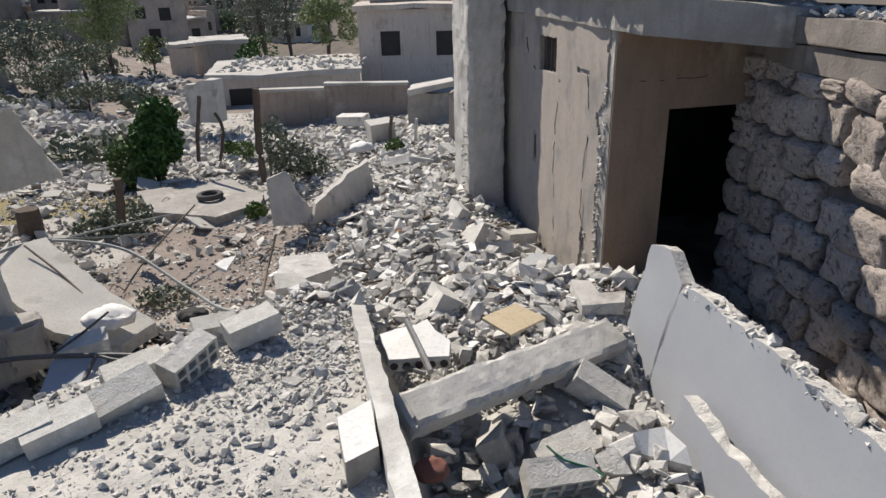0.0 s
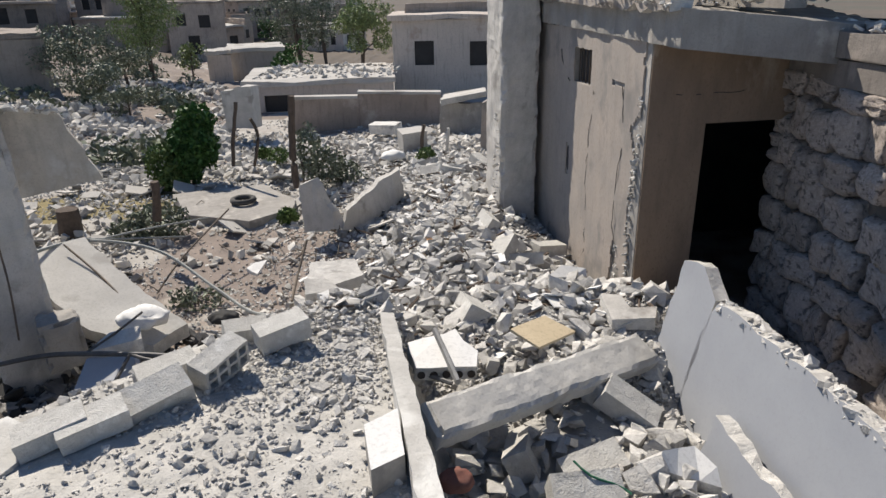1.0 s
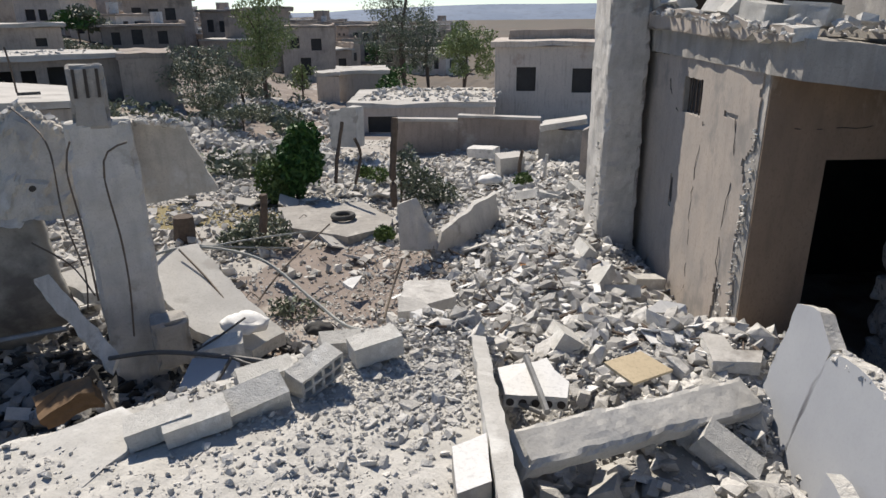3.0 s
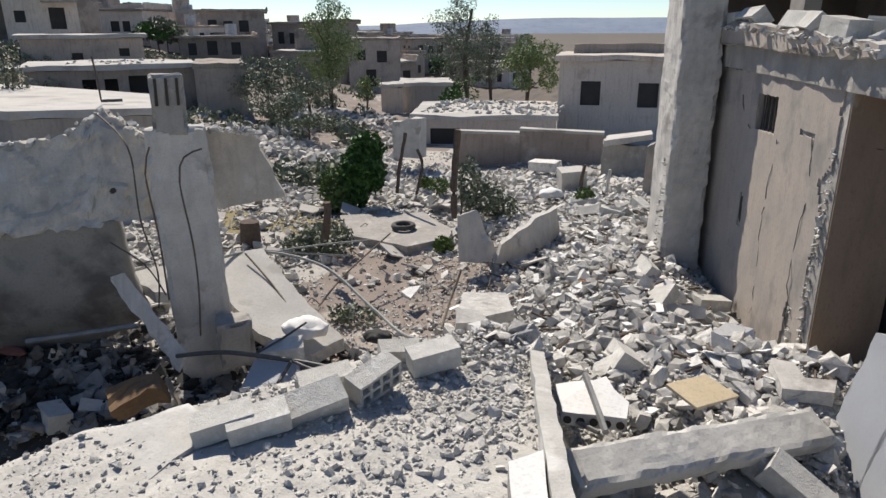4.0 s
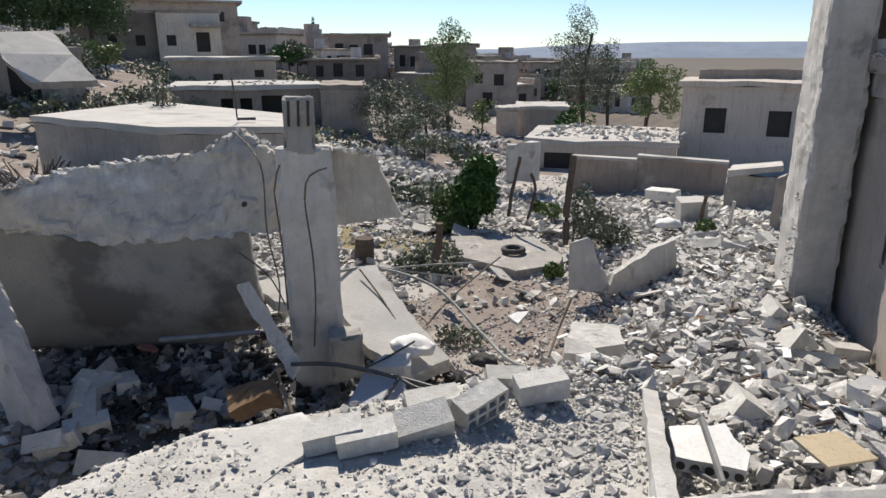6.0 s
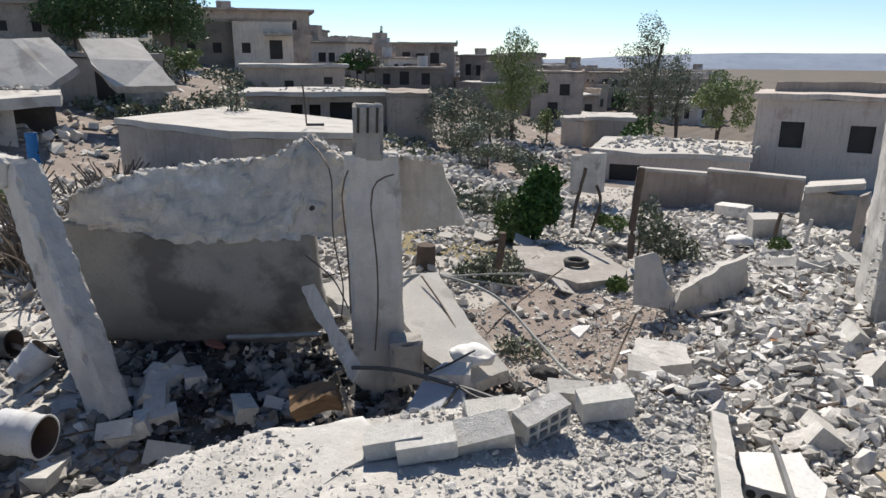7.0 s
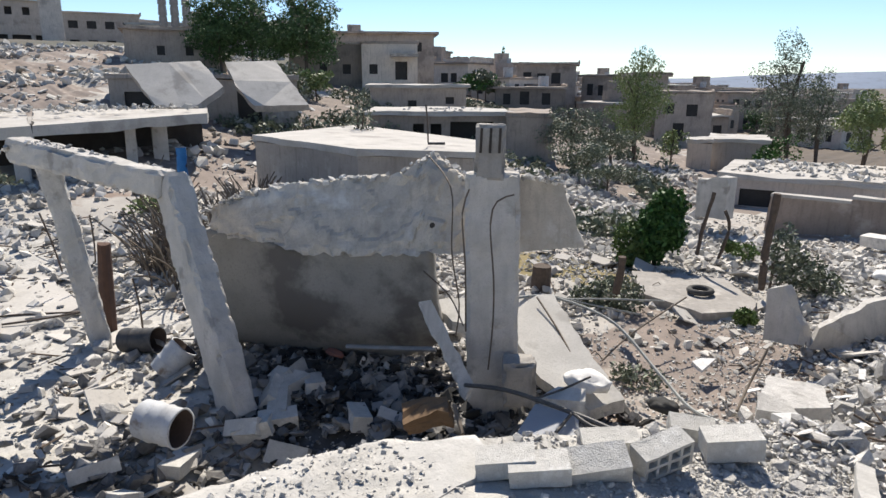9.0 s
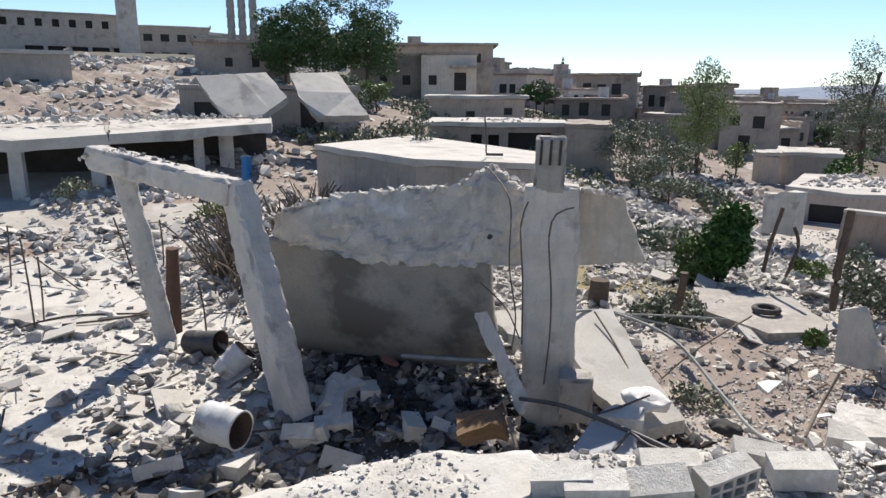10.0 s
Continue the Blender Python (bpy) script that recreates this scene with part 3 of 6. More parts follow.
part("upper_slab", bm, SLAB_GREY, hang, "torn grey slab edge with peeled cement")
bm = bmesh.new()
sag_top = [Vector(p) for p in ((-7.54, 3.97, 1.68), (-6.97, 4.33, 1.61), (-6.42, 4.6, 1.5), (-5.75, 4.9, 1.55), (-5.0, 5.25, 1.62))]
sag_foot = [Vector(p) for p in ((-7.62, 4.24, 0.2), (-6.96, 4.78, 0.0), (-6.2, 5.22, 0.02), (-5.6, 5.46, 0.12), (-5.1, 5.62, 0.42))]


def sagging(x, z, t):
    p = along(sag_top, x).lerp(along(sag_foot, x), z)
    p += Vector((0.42, -0.9, 0)) * (0.2 * math.sin(math.pi * z ** 1.3) * (0.5 + 0.5 * math.sin(math.pi * x)))
    return p + Vector((-0.4, 0.9, 0.1)) * t + noise.noise_vector(p * 2.5) * 0.02 + noise.noise_vector(p * 9) * (0.012 if 0 < z < 1 else 0.035)


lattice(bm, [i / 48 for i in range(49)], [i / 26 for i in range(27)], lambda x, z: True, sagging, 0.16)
part("lower_slab", bm, SLAB_UNDER_SHADE, hang, "smooth underside sagging to the rubble, its shade put into the colour", True)
# hole drawn as a near-black plate, its shade given by colour
for c, r, mat, lab in (((-4.91, 5.18, 1.94), 0.028, INTERIOR, "small dark hole"),):
    bm = bmesh.new()
    c = Vector(c)
    w = Vector((0.88, 0.47, 0))
    h = Vector((-0.15, 0.28, 0.95))
    plate(bm, [c + w * r * math.cos(k * math.tau / 14) * (1 + 0.1 * math.sin(3 * k)) + h * r * math.sin(k * math.tau / 14) for k in range(14)], (-0.01, 0.02, 0))
    part("patch", bm, mat, hang, lab)

bm = bmesh.new()
plate(bm, [(-5.42, 5.68, 0.86), (-4.33, 6.82, 0.89), (-3.6, 6.28, 0.59), (-2.86, 5.84, 0.32), (-3.06, 5.48, 0.27), (-3.66, 5.51, 0.42), (-4.22, 5.84, 0.63), (-4.96, 5.59, 0.72)], (0.0, 0.02, -0.14), 0.02, 0.12, 14, side_mat=1)
solo("leaning_slab", bm, [PALE_SLAB, BROKEN], "pale fallen concrete slab leaning on rubble", "concrete slab")

# ---- standing door frame of concrete ----
gate = thing("ruined_gateway", "leaning bare concrete frame of two posts and a lintel", "gateway")
for name, a, b, w, w2 in (("post", (-9.02, 3.24, -0.1), (-9.15, 2.88, 2.62), 0.24, 0.26), ("post", (-6.12, 3.44, -0.1), (-7.3, 3.5, 2.4), 0.28, 0.46), ("lintel", (-9.6, 2.72, 2.62), (-7.25, 3.44, 2.34), 0.28, 0.3)):
    bm = bmesh.new()
    a, b = Vector(a), Vector(b)
    d = b - a
    bar(bm, (w, w2, d.length), Matrix.Identity(4), 0.05, 0.04, 0.014, a.x)
    bmesh.ops.transform(bm, matrix=Matrix.Translation((a + b) / 2) @ d.to_track_quat("Z", "Y").to_matrix().to_4x4(), verts=bm.verts)
    part(name, bm, CONCRETE, gate)


# ---- stones and rubble ----
def lump_data(seed, flat):
    me = hull(seed, 11, flat, RUBBLE, "lump")
    v = np.array([p.co[:] for p in me.vertices])
    f = [tuple(p.vertices) for p in me.polygons]
    bpy.data.meshes.remove(me)
    return v, np.array([q for q in f if len(q) == 3])


LUMPS = [lump_data(40 + i, fl) for i, fl in enumerate([(1, 0.8, 0.5), (1, 0.6, 0.4), (1, 0.9, 0.3), (1, 0.7, 0.6), (0.9, 0.8, 0.7), (1, 0.45, 0.25), (1, 0.85, 0.16), (1, 0.6, 0.2)])]


def stones(name, label, category, places, sizes, mat, seed, sink=0.4):
    """Loose stones in one mesh of kind stuff."""
    rng = np.random.default_rng(seed)
    V, T, base = [], [], 0
    for (x, y, z), s in zip(places, sizes):
        v, f = LUMPS[rng.integers(len(LUMPS))]
        e = Euler((rng.uniform(-0.6, 0.6), rng.uniform(-0.6, 0.6), rng.uniform(0, 6.28))).to_matrix()
        w = (v * s * rng.uniform(0.75, 1.25, 3)) @ np.array(e).T
        w[:, 2] -= w[:, 2].min() * (1 - sink)
        V.append(w + (x, y, z))
        T.append(f + base)
        base += len(v)
    V, T = np.concatenate(V), np.concatenate(T)
    me = bpy.data.meshes.new(name)
    me.vertices.add(len(V))
    me.vertices.foreach_set("co", V.astype(np.float32).ravel())
    me.loops.add(len(T) * 3)
    me.loops.foreach_set("vertex_index", T.astype(np.int32).ravel())
    me.polygons.add(len(T))
    me.polygons.foreach_set("loop_start", np.arange(0, len(T) * 3, 3, dtype=np.int32))
    me.polygons.foreach_set("use_smooth", np.zeros(len(T), dtype=bool))
    me.update(calc_edges=True)
    me.materials.append(mat)
    return tagged(new(name, me), label, category, kind="stuff")


def spread(n, x0, x1, y0, y1, keep, seed, lo, hi, power=2.2, lift=0.0):
    """Random places on the ground where keep(x, y) is above a throw of the dice, with sizes mostly near the small end."""
    rng = np.random.default_rng(seed)
    P, S = [], []
    while len(P) < n:
        x, y = rng.uniform(x0, x1), rng.uniform(y0, y1)
        if rng.random() < keep(x, y):
            P.append((x, y, ground_z(x, y) + rng.uniform(0, 1) * lift))
            S.append(lo + (hi - lo) * rng.random() ** power)
    return P, S


def clump(x, y, s=0.8, k=1.0):
    return min(max(0.5 + k * noise.noise(Vector((x * s, y * s, 7.7))), 0.02), 1)


def in_heap(x, y):
    c = 0.3 - 0.3 * step01(5, 7, y) - 0.05 * max(y - 9, 0) - 0.04 * max(5 - y, 0)
    w = 1.6 - 0.35 * step01(5, 6.5, y) + 0.12 * max(y - 8, 0)
    return math.exp(-((x - c) / w) ** 2 * 1.1) * (1.0 if x < 2.1 - 0.2 * max(y - 6, 0) else 0.0)


def on_top(x, y):
    return 1.0 if land(x, y) > 0.85 and x < ledge_x(y) - 0.02 else 0.0


def free_of_house(x, y):
    p = Vector((x, y, 0)) - CORNER
    return not (p.dot(V) > -0.02 and p.dot(U) > -0.02)


stones("gravel", "crushed pale concrete gravel on the platform", "gravel", *spread(26000, -3.2, 0.1, -0.3, 5.2, lambda x, y: on_top(x, y) * clump(x, y, 1.3, 0.7) * (0.2 + 0.88 * step01(-2.3, -1.5, x + 0.3 * (y - 2))), 1, 0.008, 0.055, 4.0), CLOD, 1, 0.62)
stones("rubble", "concrete clods and fragments on the platform", "rubble", *spread(260, -2.6, 0.0, 1.5, 5.0, lambda x, y: on_top(x, y) * clump(x, y, 1.6, 1.0) * step01(-2.4, -1.2, x + 0.3 * (y - 2)), 71, 0.04, 0.13, 2.8), CLOD, 71, 0.55)
stones("rubble", "grey concrete rubble heaped along the house", "rubble", *spread(10000, -2.6, 2.2, 4.3, 17, lambda x, y: in_heap(x, y) * free_of_house(x, y), 2, 0.03, 0.24, 4.2, 0.06), RUBBLE, 2)
stones("rubble", "small concrete fragments between the larger rubble", "rubble", *spread(42000, -2.8, 2.2, 4.0, 12, lambda x, y: in_heap(x, y) * free_of_house(x, y), 3, 0.012, 0.08, 2.6, 0.04), RUBBLE, 3)
stones("rubble", "white rubble stones scattered over the garden", "rubble", *spread(7000, -11.5, 0.6, 12.3, 20.2, lambda x, y: clump(x, y, 0.5, 1.2) if math.hypot(x + 5.3, y - 12.2) > 0.7 else 0, 4, 0.04, 0.3, 3.0), RUBBLE_FAR, 4)
stones("rubble", "pale stones on the slope below the village", "rubble", *spread(5000, -17, -5, 13, 32, lambda x, y: clump(x, y, 0.35, 1.3) if math.degrees(math.atan2(-x, y)) > 20 else 0, 5, 0.1, 0.5, 2.4), RUBBLE_FAR, 5)
stones("rubble", "shaded rubble in the pit under the hanging slab", "rubble", *spread(3600, -8.3, -2.6, 0.3, 6.0, lambda x, y: (1.0 if x > -6.5 or y > 3.6 else 0.12) if land(x, y) < 0.6 and y < 6.4 + 0.35 * (x + 3) + 0.8 else 0.0, 6, 0.03, 0.26, 2.8, 0.1), RUBBLE_SOOT_SHADE, 6)
stones("rubble", "scattered stones over the yard", "rubble", *spread(10000, -19, -4.5, -1.5, 9.5, lambda x, y: clump(x, y, 0.6, 1.2) * (1 if land(x, y) < 0.5 else 0) * (0.45 if y < 4 else 1), 7, 0.02, 0.24, 3.2), RUBBLE_FAR, 7, 0.5)
stones("rubble", "broken concrete between slab edge and painted panel", "rubble", *spread(2000, -0.1, 1.75, 1.0, 4.6, lambda x, y: 1.0 if x > ledge_x(y) + 0.1 else 0, 8, 0.02, 0.22, 3.0, 0.1), RUBBLE, 8)
stones("rubble", "stones strewn over the garden earth", "rubble", *spread(3200, -9, -1.2, 5.8, 12.5, lambda x, y: clump(x, y, 0.7, 1.2) * (0.25 if x > -4.6 and y < 9.5 else 1), 9, 0.025, 0.2, 2.8), RUBBLE_FAR, 9)

stones("rubble", "small stones and mortar bits over the garden earth", "rubble", *spread(21000, -9.5, -1.0, 4.6, 13, lambda x, y: clump(x, y, 0.9, 1.3) * (0.7 if -4.6 < x < -1.9 and 6.4 < y < 9.5 else 1) * (1 if land(x, y) < 0.7 else 0), 72, 0.012, 0.075, 2.4), RUBBLE, 72, 0.45)
stones("rubble", "flat mortar bits strewn over the yard", "rubble", *spread(9000, -13, -4.8, -0.8, 7.5, lambda x, y: clump(x, y, 0.9, 1.2) if land(x, y) < 0.5 else 0, 73, 0.012, 0.07, 2.6), CLOD, 73, 0.72)
stones("rubble", "fine rubble on the waste ground beyond the garden", "rubble", *spread(9000, -14, 0.6, 12, 22, lambda x, y: clump(x, y, 0.5, 1.1), 74, 0.03, 0.14, 2.2), RUBBLE_FAR, 74, 0.45)


def crumbs(line, n, size, seed, label, wide=0.06, mat=None):
    """Broken crumbs along a torn edge."""
    rng = random.Random(seed)
    P = [Vector(p) for p in line]
    out = []
    for _ in range(n):
        i = rng.randrange(len(P) - 1)
        q = P[i].lerp(P[i + 1], rng.random())
        out.append((q.x + rng.uniform(-wide, wide), q.y + rng.uniform(-wide, wide), q.z - 0.03 + rng.uniform(-0.02, 0.02)))
    stones("rubble", label, "rubble", out, [size * (0.35 + rng.random() ** 2) for _ in out], mat or RUBBLE, seed, 0.5)


crumbs([(-7.62, 4.12, 1.92), (-7.34, 4.43, 2.11), (-6.97, 4.77, 2.21), (-6.3, 5.21, 2.33), (-5.64, 5.47, 2.39), (-5.35, 5.67, 2.64), (-4.88, 5.68, 2.42)], 420, 0.09, 31, "broken crumbs along the hanging slab's torn edge", 0.09)
crumbs([(-9.65, 2.62, 2.62), (-9.18, 2.79, 2.75), (-8.3, 3.17, 2.61), (-7.3, 3.55, 2.47)], 240, 0.07, 32, "broken crumbs along the lintel's top", 0.09)
crumbs([(-7.3, 3.55, 2.47), (-6.85, 3.66, 1.92)], 40, 0.05, 35, "crumbs on the leaning post", 0.04)
crumbs([(-4.37, 5.18, 2.53), (-3.97, 5.48, 2.56), (-3.77, 5.9, 2.47)], 120, 0.08, 33, "broken crumbs on the column's head", 0.1)
crumbs([on_panel(3.95, 1.46) + PN * 0.06, on_panel(3.6, 1.5) + PN * 0.06, on_panel(2.94, 1.51) + PN * 0.06, on_panel(2.27, 1.48) + PN * 0.06, on_panel(1.5, 1.49) + PN * 0.06], 760, 0.07, 34, "mortar crumbs along the painted panel's torn top", 0.05)
# Burnt debris plus extra black pieces that stand in for the pit's shade.
stones("sooty_debris", "black burnt debris in the pit, much of it standing for shade", "debris", *spread(900, -6.9, -3.7, 3.3, 5.3, lambda x, y: clump(x, y, 1.2, 1.6), 36, 0.04, 0.22, 2.0, 0.1), RUBBER, 36)
CHUNKS = [hull(100 + i, 16, fl) for i, fl in enumerate([(1, 0.8, 0.5), (1, 0.7, 0.3), (1, 0.9, 0.7), (1, 0.6, 0.45), (0.9, 0.9, 0.35), (1, 0.5, 0.5), (1, 0.75, 0.22), (0.95, 0.8, 0.6)])]
rnd = random.Random(5)


SHADE_CHUNKS = [hull(120 + i, 16, fl, SHADE_DARK_CHUNK) for i, fl in enumerate([(1, 0.8, 0.5), (1, 0.7, 0.3), (1, 0.9, 0.7), (1, 0.6, 0.45), (1, 0.75, 0.22)])]


def chunk_things(n, x0, x1, y0, y1, keep, lo, hi, label, group, meshes=CHUNKS):
    made = 0
    while made < n:
        x, y = rnd.uniform(x0, x1), rnd.uniform(y0, y1)
        if rnd.random() > keep(x, y):
            continue
        s = lo + (hi - lo) * rnd.random() ** 2
        ob = new("concrete_chunk", rnd.choice(meshes))
        ob.matrix_world = pose(x, y, ground_z(x, y) + s * 0.16, rnd.uniform(-28, 28), rnd.uniform(-28, 28), rnd.uniform(0, 360)) @ Matrix.Diagonal((s, s * rnd.uniform(0.7, 1.1), s * rnd.uniform(0.7, 1.1), 1))
        tagged(ob, label, "rubble", group)
        made += 1


chunk_things(95, -2.0, 1.9, 4.4, 10.5, lambda x, y: in_heap(x, y) * free_of_house(x, y), 0.1, 0.3, "angular broken concrete chunk on the rubble heap", "chunks on the heap")
chunk_things(85, -6.6, -2.9, 1.7, 5.2, lambda x, y: 1.0 if land(x, y) < 0.55 else 0.0, 0.1, 0.3, "concrete chunk in the pit, coloured darker for its shade", "chunks in the pit", SHADE_CHUNKS)
chunk_things(26, 0.05, 1.4, 1.6, 4.0, lambda x, y: 1.0 if x > ledge_x(y) + 0.15 else 0, 0.14, 0.38, "broken concrete chunk beside the painted panel", "chunks by the panel")
chunk_things(45, -11.5, -7.0, 0.0, 4.5, lambda x, y: 1.0, 0.1, 0.3, "pale concrete chunk lying in the yard", "chunks in the yard")


def splinters(name, label, category, n, x0, x1, y0, y1, keep, mat, seed, lo, hi, thick):
    """Thin sticks or shards strewn over the rubble, in one mesh of kind stuff."""
    rng = random.Random(seed)
    bm = bmesh.new()
    made = 0
    while made < n:
        x, y = rng.uniform(x0, x1), rng.uniform(y0, y1)
        if rng.random() > keep(x, y):
            continue
        l = lo + (hi - lo) * rng.random() ** 2
        box(bm, (l, thick * rng.uniform(0.6, 1.6) * (1 if category != "tile" else l / thick * 0.6), thick * (1 if category != "tile" else 0.4)), (x, y, ground_z(x, y) + rng.uniform(0.02, 0.1)), (rng.uniform(-25, 25), rng.uniform(-25, 25), rng.uniform(0, 360)))
        made += 1
    solo(name, bm, mat, label, category, kind="stuff")


splinters("wood_splinters", "dark wooden splinters among the rubble", "splinter", 420, -2.4, 2.0, 4.4, 14, lambda x, y: in_heap(x, y) * free_of_house(x, y), BARK, 61, 0.06, 0.5, 0.018)
splinters("wood_splinters", "dark sticks and rods over the yard", "splinter", 260, -18, -5.5, 0, 9.5, lambda x, y: clump(x, y, 0.5, 1.2), BARK, 62, 0.08, 0.7, 0.016)
splinters("wood_splinters", "dry sticks over the garden", "splinter", 340, -9, 0, 5.5, 19, lambda x, y: clump(x, y, 0.6, 1.2), DRY, 63, 0.06, 0.35, 0.012)
splinters("tile_shards", "white tile and plaster shards on the heap", "tile", 620, -2.2, 2.0, 4.4, 13, lambda x, y: in_heap(x, y) * free_of_house(x, y), WHITE, 64, 0.04, 0.22, 0.03)
splinters("tile_shards", "pale slab shards over the yard", "tile", 420, -18, -4.5, -1, 9, lambda x, y: clump(x, y, 0.6, 1.2) if land(x, y) < 0.5 else 0, ROOF_LIGHT, 65, 0.06, 0.5, 0.06)
splinters("tile_shards", "pale slab shards in the garden", "tile", 300, -9, 0.3, 8.5, 19, lambda x, y: clump(x, y, 0.5, 1.2), ROOF_LIGHT, 66, 0.06, 0.45, 0.06)


# ---- hollow blocks ----
def block_mesh(l=0.4, w=0.2, h=0.17, rows=2, cells=4):
    """A hollow concrete block: webs round open cells and a closed top."""
    bm = bmesh.new()
    t = 0.024
    cx = [-l / 2 + i * (l - t) / cells for i in range(cells + 1)]
    cy = [-w / 2 + j * (w - t) / rows for j in range(rows + 1)]

    def web(x, y):
        return any(q < x < q + t for q in cx) or any(q < y < q + t for q in cy)

    def place(x, y, d):
        p = Vector((x, y, -h / 2 + d))
        return p + noise.noise_vector(p * 9) * 0.006

    lattice(bm, sorted(q + s for q in cx for s in (0, t)), sorted(q + s for q in cy for s in (0, t)), web, place, h - 0.02)
    f = [bm.verts.new(place(x, y, h - 0.03 + d)) for d in (0, 0.03) for x, y in ((-l / 2, -w / 2), (l / 2, -w / 2), (l / 2, w / 2), (-l / 2, w / 2))]
    for q in ((3, 2, 1, 0), (4, 5, 6, 7), (0, 1, 5, 4), (1, 2, 6, 5), (2, 3, 7, 6), (3, 0, 4, 7)):
        bm.faces.new([f[k] for k in q])
    return mesh_of(bm, "hollow_block", BLOCK)


BLOCK_A, BLOCK_B = block_mesh(), block_mesh(0.42, 0.22, 0.13)


def block(me, m, label="grey hollow concrete block lying on rubble", group="hollow blocks"):
    ob = new("hollow_block", me)
    ob.matrix_world = m
    return tagged(ob, label, "block", group)


ROW_LABEL = "grey hollow concrete block at the platform's edge"
for p, rx, ry, rz, me, s in (
    ((-2.17, 2.76, 1.33), 4, -8, 36, BLOCK_B, 0.95), ((-1.98, 2.81, 1.34), 6, -6, 38, BLOCK_B, 0.95), ((-1.75, 3.06, 1.34), 24, -10, 40, BLOCK_A, 1.02),
    ((-1.51, 3.38, 1.36), -78, -10, 62, BLOCK_A, 0.98), ((-1.26, 3.83, 1.33), 5, -6, 36, BLOCK_A, 0.98), ((-1.84, 3.39, 1.3), 3, -5, 36, BLOCK_B, 0.95), ((-1.54, 3.94, 1.28), 10, 5, 30, BLOCK_B, 0.8)):
    block(me, pose(*p, rx, ry, rz) @ Matrix.Diagonal((s * 0.86, s * 0.9, s * 0.9, 1)), ROW_LABEL, "row of blocks")
for i in range(34):
    x, y = rnd.uniform(-6.3, -3.2), rnd.uniform(1.8, 4.4)
    if land(x, y) < 0.5:
        block(rnd.choice((BLOCK_A, BLOCK_B)), pose(x, y, ground_z(x, y) + 0.12, rnd.uniform(-40, 60), rnd.uniform(-20, 20), rnd.uniform(0, 360)), "dusty hollow concrete block in the pit", "blocks in the pit")
for i in range(16):
    x, y = rnd.uniform(-1.4, 1.4), rnd.uniform(5.0, 13)
    if free_of_house(x, y):
        block(rnd.choice((BLOCK_A, BLOCK_B)), pose(x, y, ground_z(x, y) + 0.1, rnd.uniform(-40, 60), rnd.uniform(-20, 20), rnd.uniform(0, 360)), "hollow concrete block on the rubble heap", "blocks on the heap")
for p, r in (((0.73, 3.37, 0.62), (20, -10, 20)), ((0.32, 3.53, 0.6), (60, 10, 80)), ((1.04, 3.84, 0.75), (10, 30, -20)), ((0.92, 4.06, 0.8), (30, 0, 60)), ((0.62, 3.02, 0.74), (-62, 0, 8)), ((0.2, 2.75, 0.66), (-40, 10, 60))):
    block(BLOCK_A, pose(*p, *r))


# ---- slabs and boards lying on the heap ----
def board(name, pts, thick, mats, label, category, jag=0.015, seed=3, step=0.1):
    bm = bmesh.new()
    plate(bm, pts, (0, 0, -thick), jag, step, seed, side_mat=len(mats) - 1)
    return solo(name, bm, mats, label, category)


board("perforated_slab", [(-0.46, 4.08, 1.1), (-0.38, 3.76, 1.09), (0.02, 3.8, 1.08), (0.03, 3.97, 1.1), (-0.07, 4.08, 1.12), (-0.13, 4.23, 1.13), (-0.21, 4.15, 1.13)], 0.1, [WHITE, BLOCK], "white-faced hollow clay slab on the rubble", "slab")
slab_white = [o for o in scene.objects if o.name == "perforated_slab"][0]
# cavities are flat near-black discs that stand for the shade inside
for k in range(5):
    bm = bmesh.new()
    c = Vector((-0.345, 3.7635, 1.035)).lerp(Vector((-0.015, 3.7965, 1.025)), k / 4)
    cylinder(bm, c + Vector((0.0005, -0.006, 0)), c + Vector((-0.003, 0.03, 0)), 0.027, n=12)
    part("cavity", bm, INTERIOR, slab_white, "dark disc for the shade in a hollow core")
bm = bmesh.new()
tube(bm, [(-0.27, 4.1, 1.19), (-0.18, 3.82, 1.15), (-0.1, 3.55, 1.12)], 0.022)
solo("metal_pipe", bm, ALU, "grey metal pipe lying across a white slab", "pipe")
bm = bmesh.new()
tube(bm, [(-0.4, 3.85, 1.02), (-0.14, 3.69, 1.02)], 0.016)
solo("metal_pipe", bm, ALU, "thin pale pipe end in the rubble", "pipe")
board("tan_board", [(0.26, 4.17, 1.16), (0.45, 4.02, 1.1), (0.73, 4.25, 1.1), (0.52, 4.38, 1.16)], 0.02, [TAN], "tan chipboard sheet lying on broken tiles", "board", 0.004)
board("broken_slab", [(1.05, 4.99, 1.05), (1.07, 4.62, 1), (1.41, 4.65, 1), (1.46, 4.81, 1.02), (1.24, 4.77, 1.03), (1.2, 4.94, 1.06)], 0.1, [CONCRETE, BROKEN], "broken grey slab corner beside the doorway", "slab")
board("white_fragment", [(0.67, 5.54, 0.95), (1.05, 5.63, 0.92), (1.04, 5.68, 0.98), (0.82, 5.71, 1)], 0.05, [WHITE, BROKEN], "white plaster fragment on the rubble heap", "fragment")
board("white_fragment", [(-0.26, 7.55, 0.62), (0.06, 8.1, 0.6), (0.14, 8.5, 0.66), (-0.07, 8.11, 0.7)], 0.05, [WHITE, BROKEN], "long white plaster fragment on the rubble", "fragment")
board("white_fragment", [(-0.41, 9.73, 0.4), (-0.11, 9.75, 0.4), (-0.03, 10.45, 0.46), (-0.29, 10.41, 0.46)], 0.05, [WHITE, BROKEN], "square white slab fragment on the heap", "fragment")
